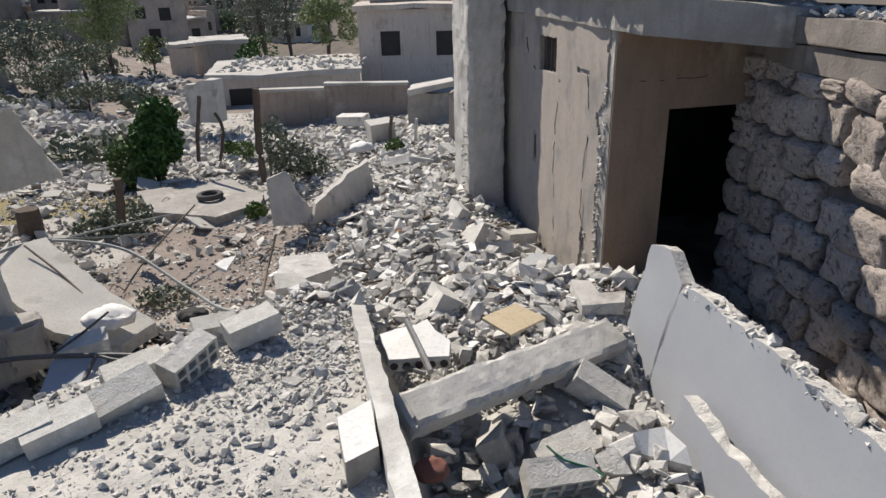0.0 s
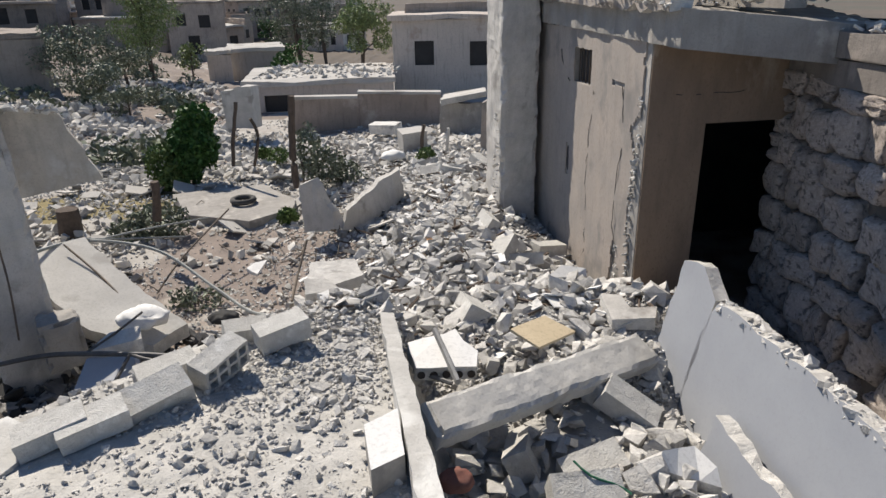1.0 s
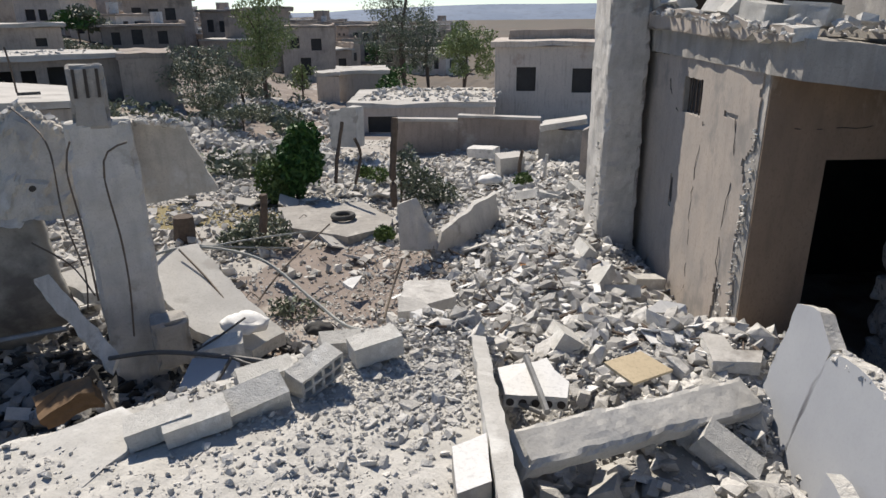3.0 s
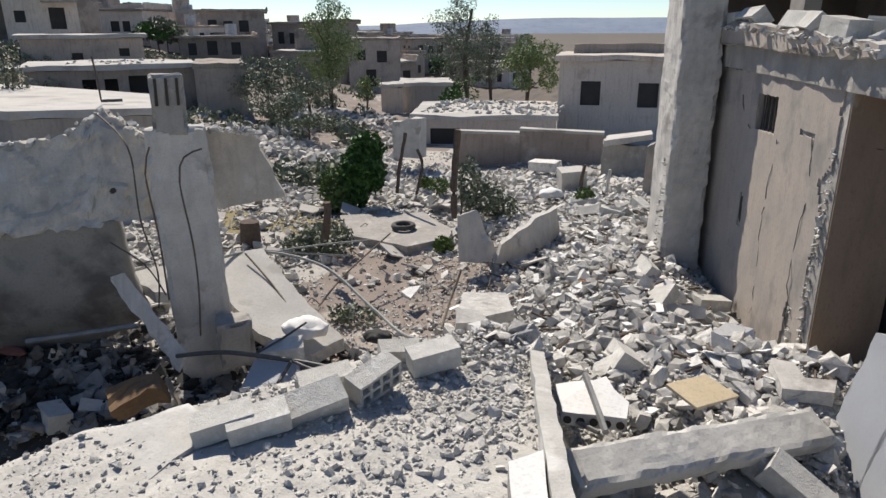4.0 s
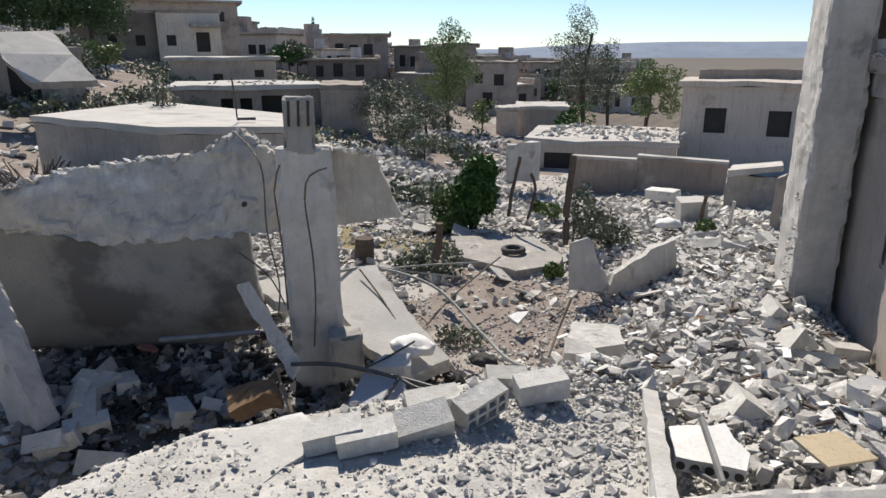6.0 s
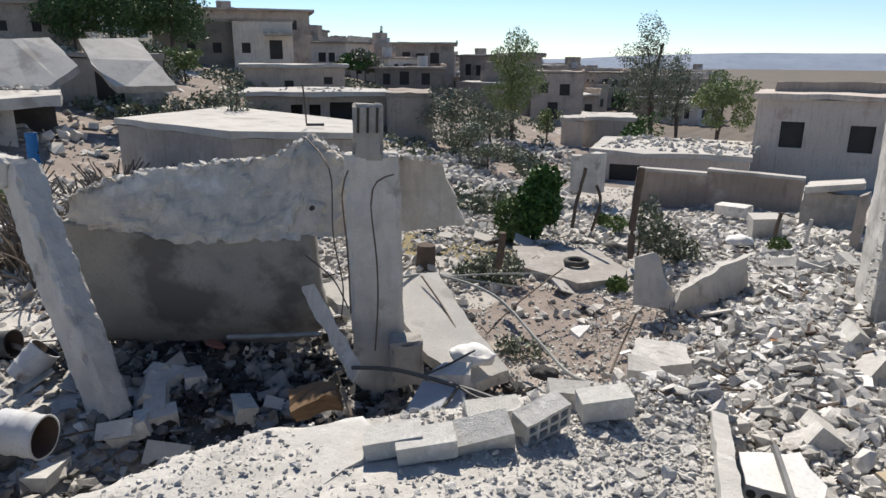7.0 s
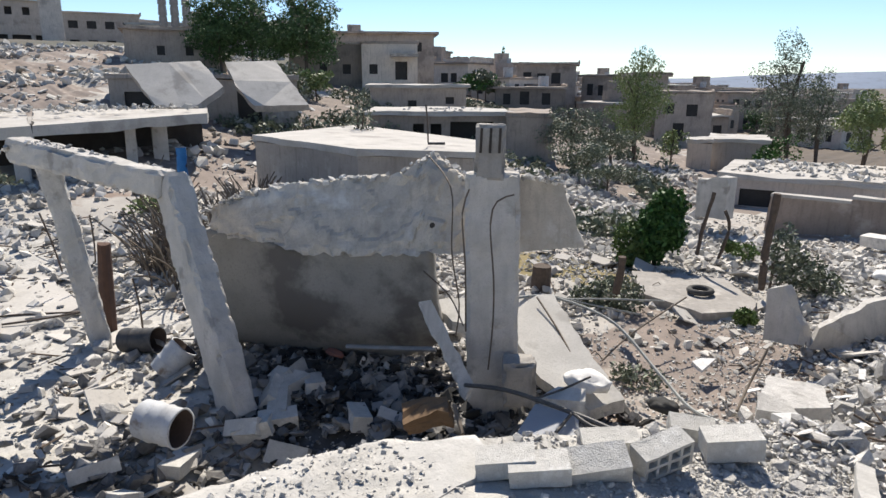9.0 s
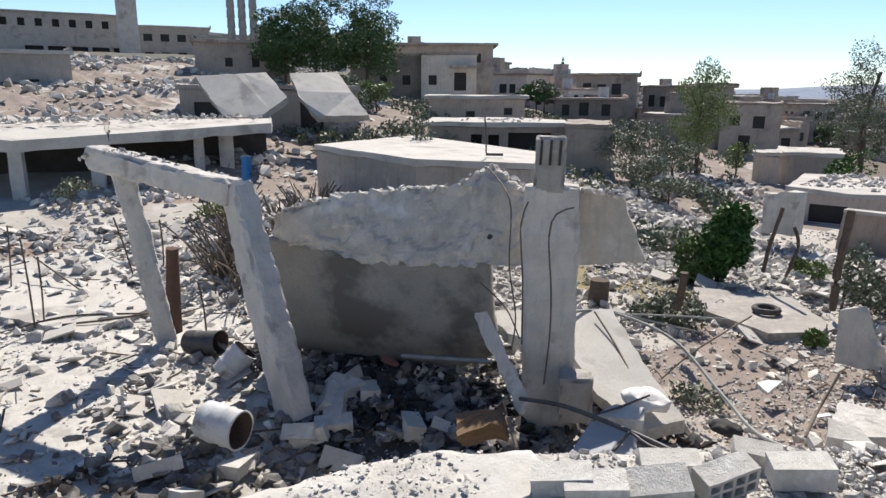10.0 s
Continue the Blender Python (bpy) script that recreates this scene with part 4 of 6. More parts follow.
board("stone_slab", [(-1.62, 5.79, 0.75), (-1.36, 5.89, 0.72), (-1.11, 6.18, 0.7), (-1.27, 6.57, 0.72), (-1.69, 6.37, 0.76)], 0.12, [CHUNK], "flat pale stone slab on the heap", "slab")
board("stone_slab", [(-1.54, 5.5, 0.8), (-1.26, 5.68, 0.78), (-1.41, 5.85, 0.8), (-1.62, 5.77, 0.84)], 0.1, [CHUNK], "flat pale stone slab on the heap", "slab")
board("stone_slab", [(-1.41, 5.41, 0.85), (-1.09, 5.37, 0.82), (-1.06, 5.48, 0.84), (-1.26, 5.53, 0.86)], 0.05, [WHITE], "thin white tile fragment on the heap", "slab")
board("broken_slab", [(1.07, 3.22, 0.75), (1.41, 3.09, 0.72), (1.4, 3.17, 0.8), (1.31, 3.31, 0.84), (1.11, 3.26, 0.84)], 0.1, [WHITE, BROKEN], "white slab fragment at the panel's foot", "slab")
bm = bmesh.new()
plate(bm, [on_panel(y, z) - Vector((0.16, 0, 0)) for y, z in ((3.5, 0.3), (2.0, 0.3), (2.0, 0.98), (2.5, 0.95), (2.75, 0.96), (3.1, 0.94), (3.42, 0.98))], PN * 0.09, 0.02, 0.08, 6, side_mat=1)
solo("low_panel", bm, [PAINT_BLUE, BROKEN], "low broken piece of painted wall", "wall panel")
board("tile", [(-2.77, 7.42, 0.25), (-2.58, 7.24, 0.25), (-2.55, 7.57, 0.3), (-2.68, 7.47, 0.3)], 0.04, [WHITE], "pale tile piece on brown earth", "tile")


def cloth(name, at, size, mat, label, seed):
    """A crumpled heap of cloth."""
    bm = bmesh.new()
    bmesh.ops.create_icosphere(bm, subdivisions=3, radius=0.5)
    for v in bm.verts:
        k = noise.noise_vector(v.co * 4 + Vector((seed, 0, 0)))
        v.co = Vector((v.co.x * size[0], v.co.y * size[1], max(v.co.z, -0.2) * size[2])) + k * 0.2 * (size[0] + size[1]) / 4 + noise.noise_vector(v.co * 11) * 0.03 * size[0]
    solo(name, bm, mat, label, "cloth", m=Matrix.Translation(at), smooth=True)


cloth("cloth", (-0.43, 7.24, 0.62), (0.3, 0.24, 0.14), ORANGE, "crumpled orange cloth in the rubble", 1)
cloth("cloth", (-0.1, 2.97, 0.85), (0.2, 0.16, 0.14), RED, "crumpled red cloth under the beam", 2)
cloth("cloth", (-6.03, 4.69, 0.3), (0.3, 0.12, 0.08), RED, "dusty red cloth in the pit", 3)
cloth("plastic_bag", (-1.58, 13.21, 0.25), (0.5, 0.4, 0.25), WHITE, "crumpled pale plastic sacks on the rubble", 4)
cloth("plastic_bag", (-18.24, 7.6, 0.1), (0.8, 0.5, 0.4), BARREL, "crumpled pale blue plastic sack in the yard", 5)
cloth("plastic_bag", (-3.18, 5.62, 0.5), (0.5, 0.36, 0.2), WHITE, "crumpled white plastic sheet on the leaning slab", 6)

board("ledge_block", [(-0.54, 2.69, 1.43), (-0.39, 2.83, 1.43), (-0.32, 2.47, 1.43), (-0.46, 2.36, 1.43)], 0.4, [WHITE, CONCRETE_DARK], "square concrete block with a white top beside the slab edge", "block", 0.006)
board("platform_slab", [(-3.28, 1.28, 1.27), (-3.19, 1.64, 1.27), (-3.09, 1.96, 1.27), (-2.96, 2.28, 1.27), (-2.74, 2.69, 1.27), (-2.55, 2.96, 1.27), (-2.23, 2.8, 1.27), (-2.32, 2.11, 1.27)], 0.2, [DUSTY, BROKEN], "smooth sunlit concrete slab at the platform's rim", "slab", 0.012)
cloth("dark_cloth", (-2.34, 5.53, 0.54), (0.3, 0.2, 0.14), RUBBER, "small black bag among stones", 15)

# green hose by the panel
bm = bmesh.new()
tube(bm, [(0.56, 3.09, 0.9), (0.65, 3.01, 0.86), (0.79, 2.99, 0.82), (0.86, 2.94, 0.8)], 0.007)
solo("hose", bm, surface("green_hose", (0.03, 0.13, 0.07), (0.04, 0.16, 0.09), 5, 0.5, 0.0), "thin green hose over a broken block", "hose")

# ---- around the column ----
def rod(name, pts, r, mat, label, category, group="", parent=None):
    bm = bmesh.new()
    tube(bm, pts, r)
    if parent is not None:
        return part(name, bm, mat, parent, label)
    return solo(name, bm, mat, label, category, group)


rod("rebar", [(-3.77, 5.07, 2.42), (-3.87, 4.94, 2.36), (-3.93, 4.92, 2.14), (-3.89, 4.94, 1.58), (-3.88, 4.93, 1.13), (-3.88, 4.87, 0.67)], 0.009, STEEL, "", "", "", col)
rod("rebar", [(-4.08, 4.78, 2.47), (-4.13, 4.74, 2.24), (-4.1, 4.76, 1.69), (-4.06, 4.73, 1.07)], 0.009, STEEL, "", "", "", col)
rod("rebar", [(-4.83, 5.06, 2.69), (-4.52, 4.93, 2.55), (-4.33, 4.83, 2.36), (-4.33, 4.83, 1.8), (-4.27, 4.88, 1.27), (-4.23, 4.78, 0.95)], 0.008, STEEL, "", "", "", col)
rod("rebar", [(-4.88, 5.01, 1.47), (-4.48, 4.97, 1.29), (-4.17, 4.83, 1.07)], 0.008, STEEL, "", "", "", col)
rod("rebar", [(-4.39, 6.52, 0.91), (-3.95, 6.28, 0.69), (-3.54, 6.0, 0.49)], 0.012, STEEL, "rusty rebar lying on the pale slab", "rebar")
rod("cable", [(-4.65, 6.08, 0.92), (-4.39, 6.79, 0.85), (-3.57, 6.85, 0.72), (-2.74, 6.37, 0.46), (-2.21, 5.97, 0.37), (-1.67, 5.68, 0.5)], 0.018, HOSE, "grey cable sagging from the leaning slab", "cable", "cables")
rod("cable", [(-4.33, 6.82, 0.82), (-3.93, 7.41, 0.77), (-3.52, 8.3, 0.61)], 0.012, HOSE, "grey cable sagging from the leaning slab", "cable", "cables")
rod("cable", [(-4.33, 6.82, 0.86), (-3.94, 7.28, 0.7), (-3.62, 7.8, 0.53)], 0.012, HOSE, "grey cable sagging from the leaning slab", "cable", "cables")
rod("branch", [(-3.67, 6.91, 0.16), (-3.52, 7.42, 0.42), (-3.26, 8.39, 0.7)], 0.011, DRY, "dry branch leaning over the earth", "branch")
cone = thing("scrap_metal", "dark bent steel bars over a grey sheet", "scrap metal")
rod("bar", [(-3.9, 4.53, 0.62), (-3.39, 4.54, 0.72), (-2.71, 4.49, 0.76), (-2.26, 4.37, 0.81)], 0.02, DARK_METAL, "", "", "", cone)
rod("bar", [(-2.71, 4.49, 0.76), (-2.72, 4.25, 0.67), (-2.75, 4.12, 0.6)], 0.016, DARK_METAL, "", "", "", cone)
rod("bar", [(-3.15, 4.58, 0.7), (-2.98, 4.8, 0.78), (-2.82, 4.99, 0.88)], 0.01, DARK_METAL, "", "", "", cone)
rod("bar", [(-2.71, 4.49, 0.76), (-2.47, 4.38, 0.77), (-2.24, 4.38, 0.79)], 0.014, DARK_METAL, "", "", "", cone)
bm = bmesh.new()
plate(bm, [(-3.03, 4.06, 0.54), (-2.51, 4.2, 0.63), (-2.71, 4.54, 0.71), (-3.19, 4.67, 0.61)], (0.02, 0.03, -0.01))
part("sheet", bm, PAINT_BLUE, cone, "pale grey sheet")
board("slab_corner", [(-4.92, 4.98, 1.12), (-4.69, 4.92, 1.21), (-3.87, 4.62, 0.63), (-3.9, 4.54, 0.49)], 0.05, [CONCRETE, BROKEN], "broken slab edge leaning beside the column", "slab")
board("slab_corner", [(-3.16, 4.69, 0.67), (-2.69, 4.67, 0.8), (-2.76, 4.8, 0.85), (-3.07, 4.86, 0.75)], 0.14, [CONCRETE, BROKEN], "broken concrete piece under the leaning slab", "slab")
rod("window_bar", [(-5.55, 4.47, 0.58), (-5.05, 4.72, 0.62), (-4.58, 4.88, 0.69)], 0.03, ALU, "pale metal window bar in the pit", "bar")
bm = bmesh.new()
box(bm, (0.42, 0.24, 0.2), (0, 0, 0), (0, 0, 0), 3, 0.06, 4)
solo("cardboard_box", bm, CARD, "crushed brown cardboard box in the pit", "box", m=pose(-4.0, 4.12, 0.42, 12, -14, 40))
rod("plank", [(-3.79, 4.24, 0.56), (-3.54, 4.06, 0.43)], 0.022, DRY, "short wooden stick leaning in the pit", "stick")


RUST_INSIDE = surface("rusty_inside", (0.07, 0.05, 0.042), (0.045, 0.034, 0.03), 8, 0.9, 0.4)


def barrel(at, d, r, l, mat, label, open_end=True):
    b = thing("barrel", label, "barrel", Matrix.Translation(at) @ Vector(d).to_track_quat("Z", "Y").to_matrix().to_4x4())
    bm = bmesh.new()
    n, prof = 24, [(r, -l / 2), (r, -l / 2 + 0.01), (r * 1.03, -l / 6 - 0.012), (r * 1.06, -l / 6), (r * 1.03, -l / 6 + 0.012), (r, -l / 6 + 0.03), (r, l / 6 - 0.03), (r * 1.06, l / 6), (r, l / 6 + 0.03), (r, l / 2 - 0.02), (r * 1.05, l / 2), (r * 0.93, l / 2), (r * 0.92, -l / 2 + 0.03)]
    rings = [[bm.verts.new((q * math.cos(math.tau * k / n), q * math.sin(math.tau * k / n), h)) for k in range(n)] for q, h in prof]
    for i, (a, c) in enumerate(zip(rings, rings[1:])):
        for k in range(n):
            bm.faces.new((a[k], a[(k + 1) % n], c[(k + 1) % n], c[k])).material_index = 1 if i == len(prof) - 2 else 0
    bm.faces.new(rings[0][::-1])
    bm.faces.new(rings[-1]).material_index = 1
    for v in bm.verts:
        v.co += noise.noise_vector(v.co * 4 + Vector(at)) * 0.02
    part("drum", bm, [mat, RUST_INSIDE], b, "", True)
    bm = bmesh.new()
    cylinder(bm, (0, 0, -l / 2 + 0.032), (0, 0, -l / 2 + 0.05), r * 0.9, n=20)
    part("residue", bm, INTERIOR, b, "dark rusty residue inside")


barrel((-5.65, 2.38, 0.46), (0.9, 0.38, -0.06), 0.175, 0.4, BARREL, "dented white metal barrel lying open on rubble")
barrel((-8.4, 3.46, 0.2), (0.9, 0.5, 0.1), 0.16, 0.5, DARK_METAL, "black barrel lying on the rubble")
barrel((-7.53, 3.44, 0.2), (0.25, 0.5, 0.6), 0.17, 0.4, BARREL, "torn pale metal drum standing askew")
barrel((-13.5, 6.91, 1.78), (0, 0, 1), 0.105, 0.62, BLUE, "upright blue plastic drum by the ruin")

# ---- yard behind the frame ----
for k, (base, top) in enumerate((((-13.52, 2.31, 0.07), (-13.51, 2.38, 1.18)), ((-11.02, 2.08, 0.06), (-11.02, 2.05, 1.42)), ((-11.19, 2.24, 0.02), (-11.18, 2.27, 1.07)), ((-9.02, 3.77, 0.12), (-9.05, 3.72, 0.84)), ((-11.92, 4.36, 0.42), (-11.92, 4.36, 1.25)), ((-11.61, 3.72, 0.45), (-11.68, 3.53, 1.43)), ((-10.23, 4.51, 0.25), (-10.25, 4.47, 0.61)))):
    rod("rebar", [base, ((base[0] + top[0]) / 2 + 0.05, (base[1] + top[1]) / 2, (base[2] + top[2]) / 2), top], 0.014, STEEL, "rusty rebar standing in the yard", "rebar", "yard rebar")
for k, pts in enumerate(([(-19, 3.26, 0.25), (-17.97, 4.22, 0.3), (-17.56, 5.37, 0.25)], [(-13.82, 2.78, 0.5), (-12.19, 3.11, 0.1), (-10.31, 3.05, 0.05)], [(-10.69, 2.36, 0.12), (-10.36, 2.96, 0.15), (-10.14, 3.97, 0.15)], [(-11.03, 1.65, 0.08), (-11.05, 2.53, 0.12), (-10.43, 3.47, 0.1)], [(-16.77, 6.18, 0.4), (-13.84, 5.79, 0.3), (-11.35, 5.02, 0.1)])):
    rod("rebar", pts, 0.016, STEEL, "bent rebar lying across the yard", "rebar", "yard rebar")
bm = bmesh.new()
cylinder(bm, (-9.47, 3.49, 0.03), (-9.44, 3.55, 1.29), 0.12, 0.09, 9)
for v in bm.verts:
    v.co += noise.noise_vector(v.co * 5) * 0.04
solo("rusty_post", bm, surface("dark_rust", (0.12, 0.07, 0.05), (0.08, 0.05, 0.04), 8, 0.9, 0.5), "rust-brown iron post in the yard", "post")
bm = bmesh.new()
bar(bm, (0.16, 0.16, 1.45), pose(-7.68, 3.9, 0.65, 4, -10, 30), 0.04, 0.03, 0.01, 3)
solo("concrete_post", bm, CONCRETE_DARK, "short leaning concrete post behind the frame", "post")
bm = bmesh.new()
plate(bm, [(-11.81, 1.8, 0.1), (-10.15, 2.5, 0.1), (-10.68, 3.61, 0.1), (-13.92, 4.03, 0.1), (-14.84, 2.41, 0.1)], (0, 0, -0.12), 0.03, 0.2, 8)
solo("yard_slab", bm, ROOF_LIGHT, "pale concrete slab lying in the yard", "slab")
bm = bmesh.new()
box(bm, (0.4, 0.36, 0.4), (0, 0, 0), (0, 0, 0), 2, 0.02, 4)
solo("stone_block", bm, CHUNK, "pale squared block in the yard", "block", m=pose(-13.2, 6.0, 0.3, 8, 5, 30))


# ---- garden ----
def crown_mesh(clusters, n, size, mat, seed, droop=0.0):
    """Many small leaves filling ellipsoids, thicker towards their skin."""
    rng = np.random.default_rng(seed)
    vol = np.array([r[0] * r[1] * r[2] for _, r in clusters]) ** 0.7
    V = []
    for (c, r), share in zip(clusters, vol / vol.sum()):
        m = int(n * share)
        d = rng.normal(size=(m, 3))
        d /= np.linalg.norm(d, axis=1, keepdims=True)
        rad = rng.uniform(0.25, 1.0, (m, 1)) ** 0.45
        lump = np.array([1 + 0.38 * noise.noise(Vector((float(q[0] * 2.1 + seed), float(q[1] * 2.1), float(q[2] * 2.1)))) for q in d])[:, None]
        p = np.array(c) + d * rad * lump * np.array(r)
        a = rng.normal(size=(m, 3))
        a[:, 2] -= droop
        a /= np.linalg.norm(a, axis=1, keepdims=True)
        b = np.cross(a, rng.normal(size=(m, 3)))
        b /= np.linalg.norm(b, axis=1, keepdims=True)
        s = size * rng.uniform(0.6, 1.4, (m, 1))
        V.append(np.stack([p - a * s, p + b * s * 0.45, p + a * s, p - b * s * 0.45], 1).reshape(-1, 3))
    V = np.concatenate(V)
    me = bpy.data.meshes.new("crown")
    k = len(V) // 4
    me.from_pydata(V.tolist(), [], np.arange(k * 4).reshape(-1, 4).tolist())
    me.materials.append(mat)
    return me


def tree(at, height, clusters, n, leaf, mat, label, trunk=0.12, seed=1, name="tree", category="tree", limbs=5, droop=0.0, group=""):
    """A tapered trunk with limbs that reach into a crown of leaves; clusters are ellipsoids relative to the foot."""
    t = thing(name, label, category, Matrix.Translation(at), group)
    rr = random.Random(seed)
    bm = bmesh.new()
    top = max(c[2] for c, _ in clusters)
    tube(bm, [(0, 0, -0.15), (rr.uniform(-0.04, 0.04) * height, 0, top * 0.4), (rr.uniform(-0.05, 0.05) * height, rr.uniform(-0.05, 0.05) * height, top * 0.85)], trunk * 0.6, 7)
    cylinder(bm, (0, 0, -0.2), (0, 0, top * 0.3), trunk, trunk * 0.62, 8)
    for i in range(limbs):
        c, r = clusters[i % len(clusters)]
        z0 = top * rr.uniform(0.25, 0.6)
        e = Vector(c) + Vector((rr.uniform(-0.6, 0.6) * r[0], rr.uniform(-0.6, 0.6) * r[1], rr.uniform(-0.3, 0.6) * r[2]))
        tube(bm, [(0, 0, z0), (e.x * 0.45, e.y * 0.45, (z0 + e.z) / 2 + 0.03 * height), tuple(e)], trunk * 0.25, 5)
    part("trunk", bm, BARK, t)
    ob = part("crown", crown_mesh(clusters, n, leaf, mat, seed, droop), None, t)
    return t


def foot(x, y):
    return (x, y, ground_z(x, y))


tree(foot(-5.35, 12.25), 1.7, [((0.05, 0, 0.75), (0.5, 0.45, 0.5)), ((0.15, 0.05, 1.2), (0.36, 0.34, 0.34)), ((-0.1, -0.1, 0.4), (0.36, 0.36, 0.36))], 8000, 0.055, LEAF_DARK, "dark green citrus tree in the rubble garden", 0.06, 3)
tree(foot(-5.72, 11.95), 0.8, [((0, 0, 0.5), (0.36, 0.3, 0.38)), ((0.1, -0.1, 0.2), (0.3, 0.3, 0.24))], 2400, 0.05, LEAF_LIGHT, "light green shrub beside the citrus tree", 0.03, 4, "shrub", "shrub")
tree(foot(-3.0, 11.4), 1.3, [((0.15, 0, 0.75), (0.25, 0.3, 0.5)), ((0.4, 0.2, 0.45), (0.4, 0.35, 0.35)), ((0.75, 0.4, 0.25), (0.3, 0.3, 0.25))], 1700, 0.045, LEAF_GREY, "dusty sparse bush growing over rubble", 0.03, 5, "shrub", "shrub", 9)
tree(foot(-4.75, 9.2), 0.6, [((0.1, 0, 0.25), (0.5, 0.35, 0.26)), ((-0.3, -0.2, 0.15), (0.3, 0.25, 0.2))], 1500, 0.04, LEAF_GREY, "low dusty green bush round a stake", 0.03, 6, "shrub", "shrub")
tree(foot(-3.2, 6.9), 0.3, [((0, 0, 0.1), (0.35, 0.25, 0.14))], 380, 0.035, LEAF_GREY, "low weeds on brown earth", 0.012, 7, "weeds", "weeds", 3)
for (p, s) in (((-4.52, 14.12, 0.02), 0.16), ((-4.06, 13.67, 0.02), 0.24), ((-2.87, 9.78, 0.02), 0.16), ((-0.88, 12.95, 0.2), 0.2)):
    tree(p, 0.3, [((0, 0, s * 0.7), (s, s, s * 0.8))], 420, 0.04, LEAF_LIGHT, "small round green bush among stones", 0.012, int(s * 100), "shrub", "shrub", 4, group="small bushes")


def post(pts, r, mat, label, name="post", category="post", group=""):
    bm = bmesh.new()
    tube(bm, pts, r, 7)
    for v in bm.verts:
        v.co += noise.noise_vector(v.co * 6) * r * 0.35
    solo(name, bm, mat, label, category, group)


post([(-4.38, 11.81, 0.43), (-4.33, 11.83, 0.89), (-4.2, 11.88, 1.58)], 0.035, BARK, "thin dead tree trunk in the garden", "dead_tree", "dead tree")
post([(-4.16, 12.32, 0.29), (-4.03, 12.36, 0.87), (-4.13, 12.33, 1.2)], 0.03, BARK, "thin dead tree trunk in the garden", "dead_tree", "dead tree")
post([(-2.97, 10.8, 0.3), (-2.97, 10.8, 1.08), (-2.91, 10.82, 1.82)], 0.06, BARK, "tall bare pole trunk with bushes", "dead_tree", "dead tree")
post([(-4.18, 8.2, 0.6), (-4.14, 8.22, 0.89), (-4.12, 8.22, 1.14)], 0.055, BARK, "short charred stake in the garden", "stake", "stake")
post([(-1.04, 13.96, -0.05), (-1.05, 13.96, 0.38), (-0.99, 13.96, 0.74)], 0.04, BARK, "short bare stake in the rubble", "stake", "stake")
post([(-0.53, 13.99, -0.01), (-0.48, 13.99, 0.66)], 0.035, CONCRETE, "thin concrete stake in the rubble", "stake", "stake")
post([(-1.86, 6.12, 0.43), (-1.9, 6.63, 0.55), (-1.86, 6.95, 0.79)], 0.014, DRY, "dry stem standing in the rubble", "stick", "stick")
for i in range(26):
    x, y = rnd.uniform(-4.5, 0.8), rnd.uniform(5.2, 12)
    z = ground_z(x, y)
    a, l = rnd.uniform(0, 6.28), rnd.uniform(0.15, 0.45)
    post([(x, y, z + 0.02), (x + math.cos(a) * l * 0.5, y + math.sin(a) * l * 0.5, z + rnd.uniform(0.05, 0.25)), (x + math.cos(a) * l, y + math.sin(a) * l, z + rnd.uniform(0.02, 0.3))], 0.006, DRY, "dry twig sticking out of the rubble", "twig", "twig", "twigs")
bm = bmesh.new()
cylinder(bm, (0, 0, -0.05), (0.02, 0, 0.42), 0.17, 0.15, 12)
for v in bm.verts:
    v.co += noise.noise_vector(v.co * 7) * 0.03
solo("tree_stump", bm, BARK, "cut dark tree stump on the earth", "stump", m=Matrix.Translation((-6.06, 9.24, 0.02)))
# slab with tyre
bm = bmesh.new()
plate(bm, [(-4.52, 9.84, 0.14), (-3.41, 9.51, 0.14), (-2.89, 10.09, 0.14), (-2.99, 10.68, 0.14), (-3.79, 11.59, 0.14), (-5.22, 10.98, 0.14)], (0, 0, -0.16), 0.03, 0.2, 5, side_mat=1)
solo("garden_slab", bm, [CONCRETE_DARK, CONCRETE_DARK], "cracked flat concrete slab in the garden", "slab")
bm = bmesh.new()
R, r = 0.17, 0.048
rings = [[bm.verts.new(((R + r * math.cos(v)) * math.cos(u), (R + r * math.cos(v)) * math.sin(u), r * math.sin(v))) for v in (math.tau * j / 8 for j in range(8))] for u in (math.tau * i / 22 for i in range(22))]
for i in range(22):
    for j in range(8):
        bm.faces.new((rings[i][j], rings[(i + 1) % 22][j], rings[(i + 1) % 22][(j + 1) % 8], rings[i][(j + 1) % 8]))
solo("tyre", bm, surface("dusty_rubber", (0.1, 0.097, 0.092), (0.06, 0.058, 0.055), 8, 0.9, 0.3, 60), "old black tyre lying on the garden slab", "tyre", m=Matrix.Translation(Vector((-3.78, 10.43, 0.19)) + Vector((0, 0, 0.01))), smooth=True)
for pts, back in (([(-2.32, 8.59, 0.29), (-2.36, 8.69, 0.93), (-2.21, 8.83, 0.97), (-1.83, 8.81, 0.26)], (0.05, 0.14, 0)), ([(-1.83, 8.81, 0.24), (-1.75, 8.82, 0.52), (-1.34, 9.69, 0.74), (-1.1, 9.92, 0.83), (-1.06, 9.93, 0.37), (-1.54, 9.06, 0.19)], (-0.06, 0.12, 0))):
    bm = bmesh.new()
    plate(bm, pts, back, 0.02, 0.12, 3)
    solo("wall_fragment", bm, CONCRETE, "broken grey wall fragment standing in rubble", "wall fragment", "wall fragments")
bm = bmesh.new()
box(bm, (0.56, 0.5, 0.5), (0, 0, 0), (0, 0, 0), 2, 0.015, 2)
